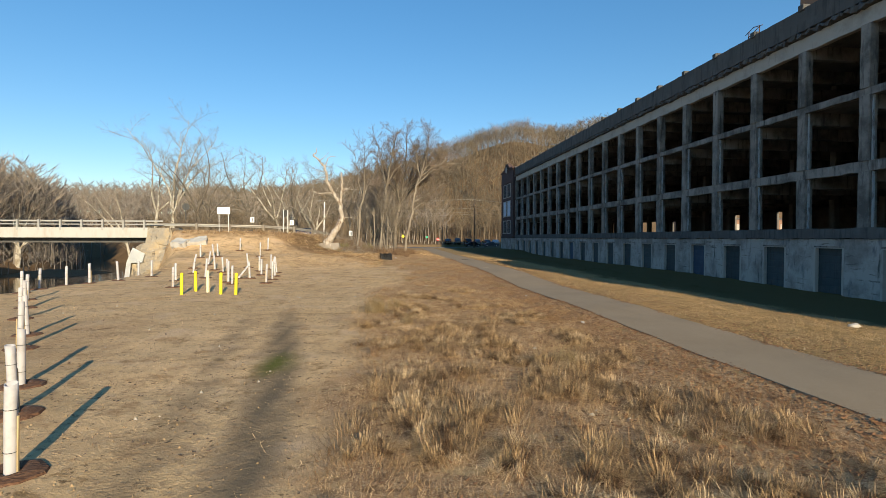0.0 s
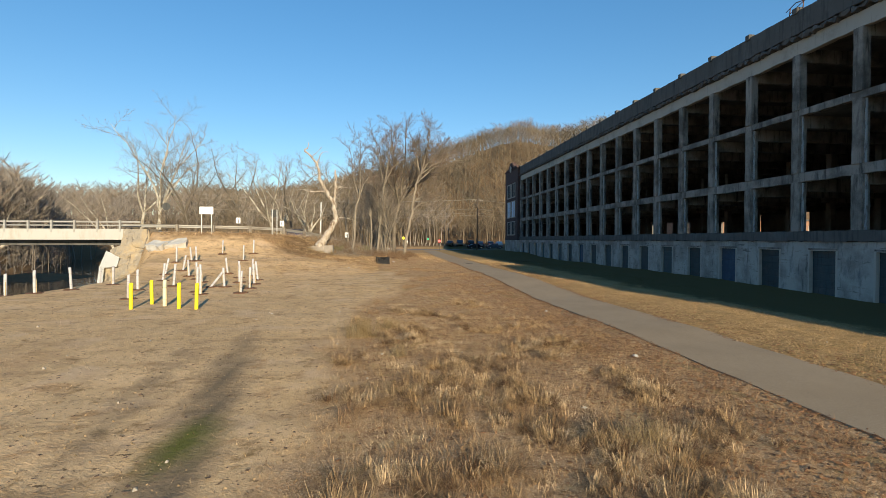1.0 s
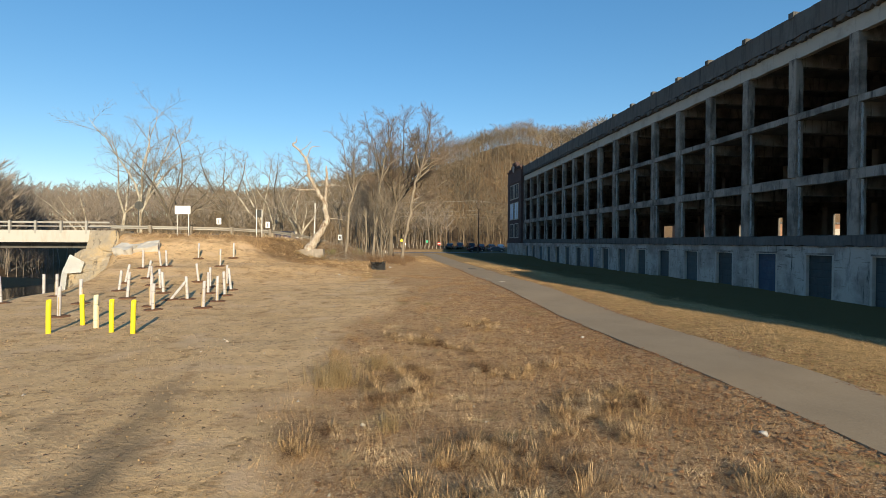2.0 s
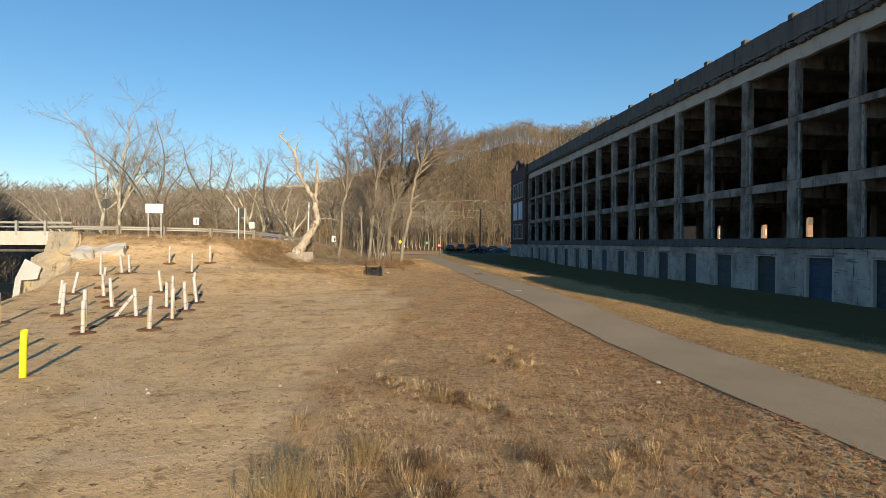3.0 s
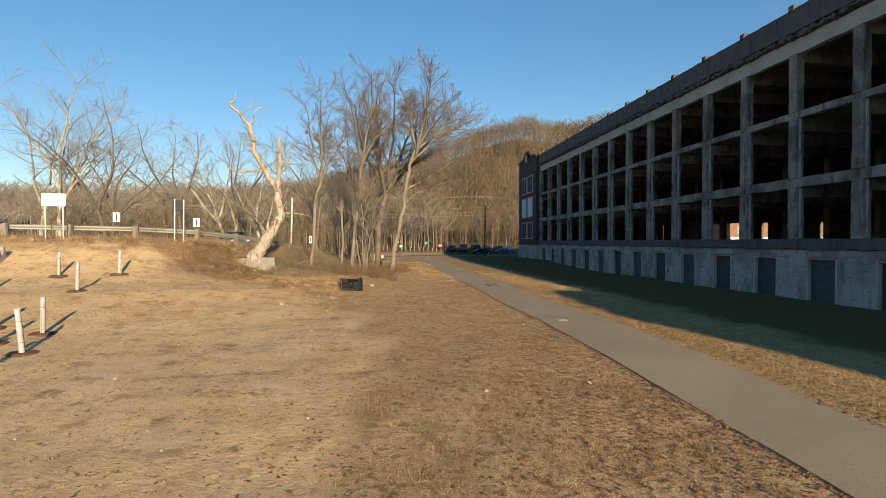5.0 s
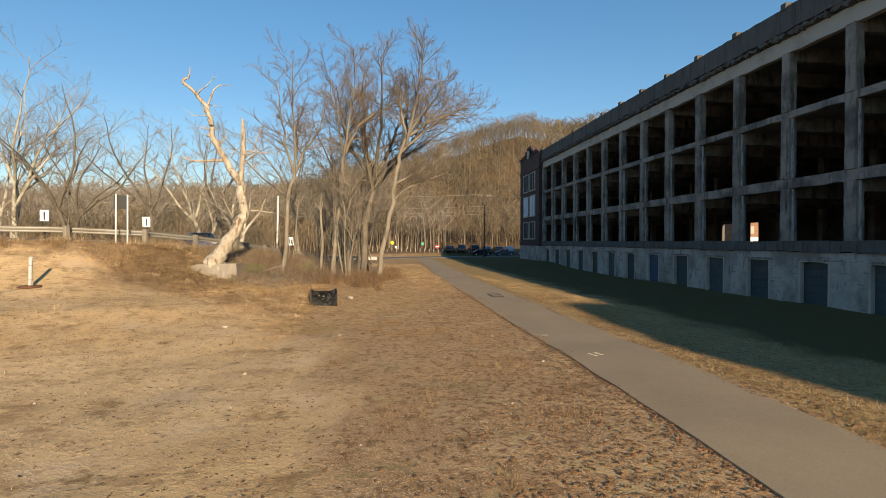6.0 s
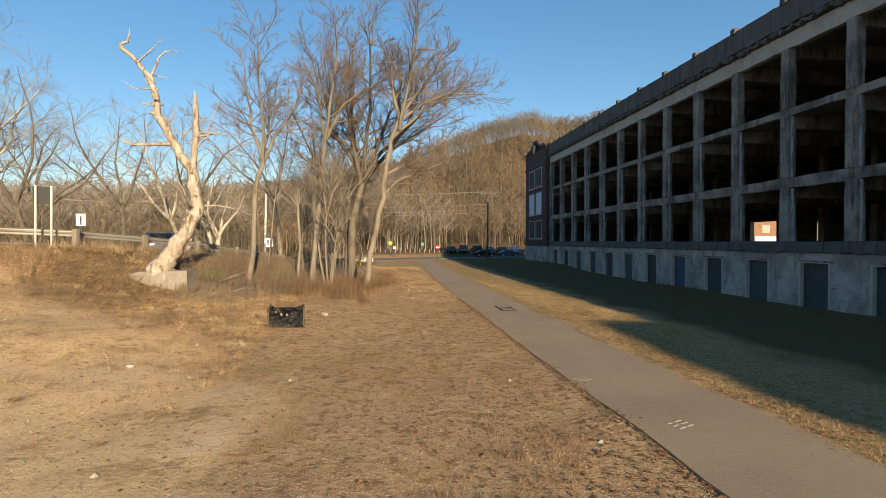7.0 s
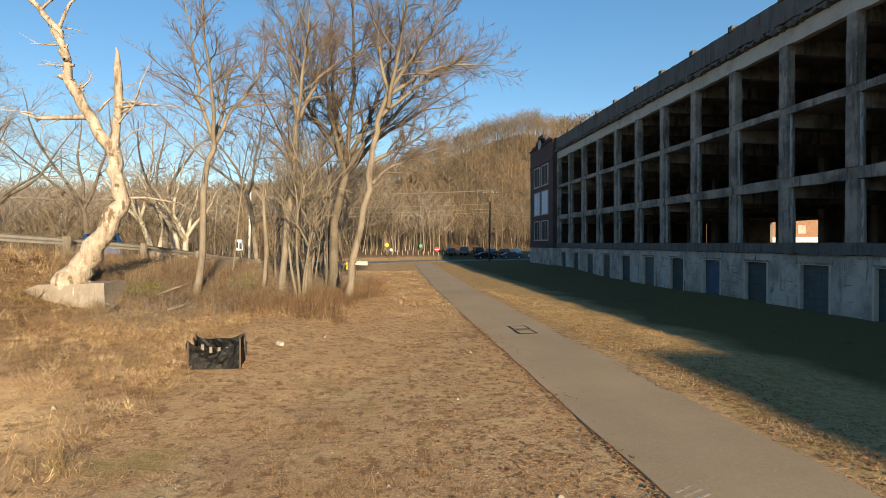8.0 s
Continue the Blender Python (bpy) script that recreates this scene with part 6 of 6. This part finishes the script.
def tussocks(name, label, material, places, seed):
    """Mounds of long blades that rise from a crown and fall over outwards, all combed one way; places: (x, y, blades, length)."""
    rr = random.Random(seed)
    vs, fs = [], []
    for x, y, n, h in places:
        comb, force = rr.uniform(0, 6.28), rr.uniform(0.2, 1.3)
        z = lie(x, y) - 0.02
        for _ in range(n):
            a0, d0 = rr.uniform(0, 6.28), abs(rr.gauss(0, 0.32)) * h
            px, py = x + math.cos(a0) * d0, y + math.sin(a0) * d0
            dx, dy = math.cos(a0) + force * math.cos(comb) + rr.gauss(0, 0.35), math.sin(a0) + force * math.sin(comb) + rr.gauss(0, 0.35)
            m = math.hypot(dx, dy) + 0.01
            ln_ = h * rr.uniform(0.5, 1.2)
            up = rr.uniform(0.18, 0.78)
            run = ln_ * math.sqrt(1 - up * up)
            dx, dy = dx / m * run, dy / m * run
            wx, wy = -dy / (run + 0.01) * 0.0028, dx / (run + 0.01) * 0.0028
            top = z + ln_ * up * 0.85
            b = len(vs)
            vs += [(px - wx, py - wy, z), (px + wx, py + wy, z), (px + wx + dx * 0.45, py + wy + dy * 0.45, top), (px - wx + dx * 0.45, py - wy + dy * 0.45, top), (px + dx * 1.25, py + dy * 1.25, z + ln_ * up * rr.uniform(0.45, 0.9))]
            fs += [(b, b + 1, b + 2, b + 3), (b + 3, b + 2, b + 4)]
    me_ = bpy.data.meshes.new(name)
    me_.from_pydata(vs, [], fs)
    me_.materials.append(material)
    return tagged(new(name, me_), label, "grass", kind="stuff")


def tuft_keep(x, y):
    return thatch_keep(x, y) and x < 5.2 - 0.05 * y + 0.5 * noise.noise((x, y * 0.5, 3)) and noise.noise((x * 0.55, y * 0.45, 2)) > -0.05 + 0.02 * max(0, y - 12)


tall = [(x, y, r.randrange(80, 170), r.uniform(0.26, 0.54) * (1 - 0.012 * y)) for x, y in field(760, -2.6, 5.2, 2, 30, tuft_keep)]
tussocks("tall_dry_grass", "matted tussocks of long straw-coloured dead grass", GRASSDRY, tall[:610], 1)
tussocks("brown_tussocks", "matted tussocks of brown dead weeds among the straw", GRASSRED, [(x, y, n // 2, h) for x, y, n, h in tall[610:]], 18)
low = [(x, y, r.randrange(32, 64), r.uniform(0.09, 0.26), r.uniform(0.08, 0.28), 0.0032) for x, y in field(7600, -3.4, 6.3, 2, 66, thatch_keep) + field(2600, -3.0, 6.0, 3, 24, thatch_keep)]
low = [(x, y, n, h * (1 - 0.5 * smooth(26, 40, y)), sp, w * (1 - 0.25 * smooth(26, 40, y))) for x, y, n, h, sp, w in low]
low += [(x, y, r.randrange(24, 44), r.uniform(0.12, 0.34), r.uniform(0.1, 0.3), 0.005) for x, y in field(2600, -13, -2.5, 46, 62, lambda x, y: r.random() > 0.9 * dirt_zone(x, y) and to_rail(x, y)[0] > 1)]
by_path = [q for q in low if q[0] > r.gauss(4.3, 0.8)]
low = [q for q in low if q not in set(by_path)]
blades("low_dry_grass", "low matted dead grass across the field", GRASSDRY, low, 2, 1.05)
blades("trampled_grass", "flat brown trampled grass beside the trail", GRASSRED, [(x, y, n, h * 0.7, s, w) for x, y, n, h, s, w in by_path if y < 43 + 4 * noise.noise((x, y * 0.7, 1))], 14, 1.0)
blades("verge_grass", "short yellowish grass along the trail edge", GRASSMOWN, [(x, y, n, h * 0.6, s, w) for x, y, n, h, s, w in by_path if y >= 43 + 4 * noise.noise((x, y * 0.7, 1))], 15, 0.9)
red = [(x, y, r.randrange(25, 50), r.uniform(0.08, 0.26), r.uniform(0.05, 0.2), 0.0035) for x, y in field(1300, -2.6, 5.5, 3, 52, lambda x, y: thatch_keep(x, y) and noise.noise((x * 0.6, y * 0.4, 9)) > 0.1)]
blades("russet_weeds", "patches of russet dead weed stems in the grass", GRASSRED, red, 3, 0.85)
brush = [(x, y, r.randrange(20, 45), r.uniform(0.3, 0.95), r.uniform(0.1, 0.35), 0.005) for x, y in field(3400, -24, 2.0, 55, 84, lambda x, y: not (-12.3 < x < -7.4 and y < 61.4) and 0.3 < to_rail(x, y)[0] < (11 if y > 62 else 5) and (r.random() > dirt_zone(x, y) or to_rail(x, y)[0] < 1.6))]
brush += [(x, y, r.randrange(20, 40), r.uniform(0.4, 1.1), r.uniform(0.1, 0.3), 0.004) for x, y in field(700, -7.6, 0.6, 60.2, 70, lambda x, y: to_rail(x, y)[0] > 0.6 and y > 61.5 - 0.25 * (x + 2))]
under = [q for q in brush if q[0] > r.gauss(-8.5, 1.2) and r.random() < 0.8]
blades("brush", "tangled brown brush and dead weeds under the trees", BRUSHDARK, under, 4, 0.4)
blades("straw_brush", "tangled straw weeds along the bank top", GRASSDRY, [(x, y, n, h * 0.75, w, t) for x, y, n, h, w, t in brush if (x, y, n, h, w, t) not in set(under)], 7, 0.65)
mown = [(x, y, r.randrange(26, 48), r.uniform(0.06, 0.16), r.uniform(0.1, 0.28), 0.004) for x, y in field(4300, 9.4, 17.5, 8, 80, lambda x, y: x < 17.5 - 0.13 * max(0, y - 20) + r.gauss(0, 0.7) and (x < 13.5 or r.random() < 0.6))]
blades("mown_grass", "short yellowish mown grass beside the trail", GRASSMOWN, mown, 5, 0.85)
# blades of the shade-coloured strip, from the same slanting edge to the wall
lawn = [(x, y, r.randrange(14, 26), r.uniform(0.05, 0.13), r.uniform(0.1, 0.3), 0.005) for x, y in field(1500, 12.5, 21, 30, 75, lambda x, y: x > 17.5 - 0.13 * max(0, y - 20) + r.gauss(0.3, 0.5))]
blades("lawn_grass", "lawn grass below the factory wall, coloured dark for its shade", SHADED_LAWN, lawn, 8, 0.8)
far = [(x, y, r.randrange(14, 26), r.uniform(0.1, 0.25), r.uniform(0.15, 0.4), 0.008) for x, y in field(1500, -1.5, 5.8, 64, 104, lambda x, y: to_rail(x, y)[0] > 0.8 and x < 5.6)]
blades("far_field_grass", "short straw grass at the field's far end", GRASSDRY, far, 16, 0.85)
bank = [(x, y, r.randrange(8, 18), r.uniform(0.04, 0.13), r.uniform(0.1, 0.4), 0.004) for x, y in field(1700, -22, -2.5, 5, 56, lambda x, y: r.random() > 0.82 * dirt_zone(x, y) or r.random() < 0.12)]
blades("bank_grass", "sparse dead grass on the bare soil", GRASSDRY, bank, 6, 0.9)


# ---------------------------------------------------------------- loose soil, leaves and pale scraps
def crumbs(name, label, category, material, places, seed, flat):
    """Small angular lumps (flat 1) or curled leaves (flat 0)."""
    rr = random.Random(seed)
    vs, fs = [], []
    for x, y, s in places:
        z = lie(x, y)
        a = rr.uniform(0, 6.28)
        c, sn = math.cos(a) * s, math.sin(a) * s
        b = len(vs)
        if flat:
            h = s * rr.uniform(0.5, 0.9)
            vs += [(x + c, y + sn, z - 0.01), (x - sn * 0.8, y + c * 0.8, z - 0.01), (x - c, y - sn, z - 0.01), (x + sn * 0.7, y - c * 0.7, z - 0.01), (x + 0.25 * c, y + 0.25 * sn, z + h), (x - 0.35 * c, y - 0.3 * sn, z + h * 0.8)]
            fs += [(b, b + 1, b + 4), (b + 1, b + 5, b + 4), (b + 1, b + 2, b + 5), (b + 2, b + 3, b + 5), (b + 3, b + 4, b + 5), (b + 3, b, b + 4)]
        else:
            t1, t2 = rr.uniform(0.0, 0.6) * s, rr.uniform(0.0, 0.6) * s
            vs += [(x + c, y + sn, z + 0.015 + t1), (x - sn * 0.6, y + c * 0.6, z + 0.02), (x - c, y - sn, z + 0.015 + t2), (x + sn * 0.6, y - c * 0.6, z + 0.02)]
            fs += [(b, b + 1, b + 2), (b, b + 2, b + 3)]
    me_ = bpy.data.meshes.new(name)
    me_.from_pydata(vs, [], fs)
    me_.materials.append(material)
    return tagged(new(name, me_), label, category, kind="stuff")


def left_edge(y):
    return steps(y, [(20, 6.55), (30, 6.43), (40, 6.25), (48, 6.1), (60, 5.85), (75, 5.8)])


def right_edge(y):
    return left_edge(y) + 2.83


SCRAP = mat("dark_leaf_scraps", (0.15, 0.095, 0.058), 0.95, island=0.4)
SOIL = mat("tan_soil_clod", (0.3, 0.205, 0.105), 0.95, [(3, (0.28, 0.19, 0.095), 0.45, 0.65, 3)], island=0.35)
crumbs("soil_clods", "small clods of tan soil scattered over the bare track", "soil", SOIL, [(x, y, r.choice((0.01, 0.015, 0.02, 0.03))) for x, y in field(9000, -16, -1, 4, 54, lambda x, y: r.random() < dirt_zone(x, y))], 11, 1)
crumbs("fallen_leaves", "fallen brown leaves matted in the grass", "leaves", BROWNLEAF, [(x, y, r.uniform(0.03, 0.06)) for x, y in field(13000, -2, 6.5, 3, 62, lambda x, y: r.random() < (0.1 + 0.9 * smooth(1, 5.5, x)) * (1 - 0.7 * smooth(35, 48, y)))] + [(x, y, r.uniform(0.03, 0.06)) for x, y in field(5000, 9.3, 12.5, 6, 62, lambda x, y: r.random() < smooth(12.5, 9.6, x))] + [(side(y) + r.gauss(0, 0.07), y, r.uniform(0.025, 0.05)) for y, side in ((r.uniform(4, 66), r.choice((left_edge, right_edge))) for _ in range(6000))], 12, 0)
crumbs("soil_litter", "dark leaf scraps and twigs scattered over the bare soil", "leaves", SCRAP, [(x, y, r.choice((0.02, 0.025, 0.035, 0.05))) for x, y in field(3200, -18, 0, 4, 54, lambda x, y: r.random() < dirt_zone(x, y) and noise.noise((x * 0.7, y * 0.7, 6)) > -0.15)], 17, 0)
crumbs("pale_scraps", "pale stones and scraps scattered over the field", "stones", STONE, [(x, y, r.choice((0.02, 0.03, 0.03, 0.05, 0.07))) for x, y in field(170, -15, 13, 5, 62, lambda x, y: not 5.8 < x < 9.8)], 13, 1)
for k, (x, y, s) in enumerate(((15.6, 16.8, 0.22), (5.6, 26.0, 0.09), (5.2, 17.0, 0.1), (-0.9, 57.6, 0.16), (-4.9, 50.0, 0.1))):
    bm = bmesh.new()
    bmesh.ops.create_icosphere(bm, subdivisions=2, radius=s)
    for v in bm.verts:
        v.co = Vector((v.co.x, v.co.y * 0.7, v.co.z * 0.45)) * (1 + 0.5 * noise.noise(v.co * 9 + Vector((k, 0, 0))))
    o = link("litter", bm, LITTER)
    o.matrix_basis = pose(x, y, lie(x, y) + s * 0.2, 0, 0, 40 * k)
    tagged(o, "crumpled pale scrap lying on the grass", "litter", "scraps")

tangle = Wood()
rt = random.Random(71)
for k in range(5200):
    x, y = rt.uniform(-12, 1.2), rt.uniform(58, 80)
    d, _ = to_rail(x, y)
    if not 0.4 < d < 9 or (y < 61.5 and x < -7.3):
        continue
    p = Vector((x, y, lie(x, y) - 0.03))
    q = p + Vector((rt.gauss(0, 0.4), rt.gauss(0, 0.4), rt.uniform(0.25, 1.4)))
    tangle.spike(p, q, 0.007)
    for s in range(3):
        m_ = p.lerp(q, rt.uniform(0.3, 0.95))
        tangle.spike(m_, m_ + Vector((rt.gauss(0, 0.25), rt.gauss(0, 0.25), rt.gauss(0.05, 0.15))), 0.004)
o = new("brush_stems", tangle.mesh("brush_stems", TWG))
tagged(o, "tangled bare grey-brown stems under the trees", "brush", kind="stuff")
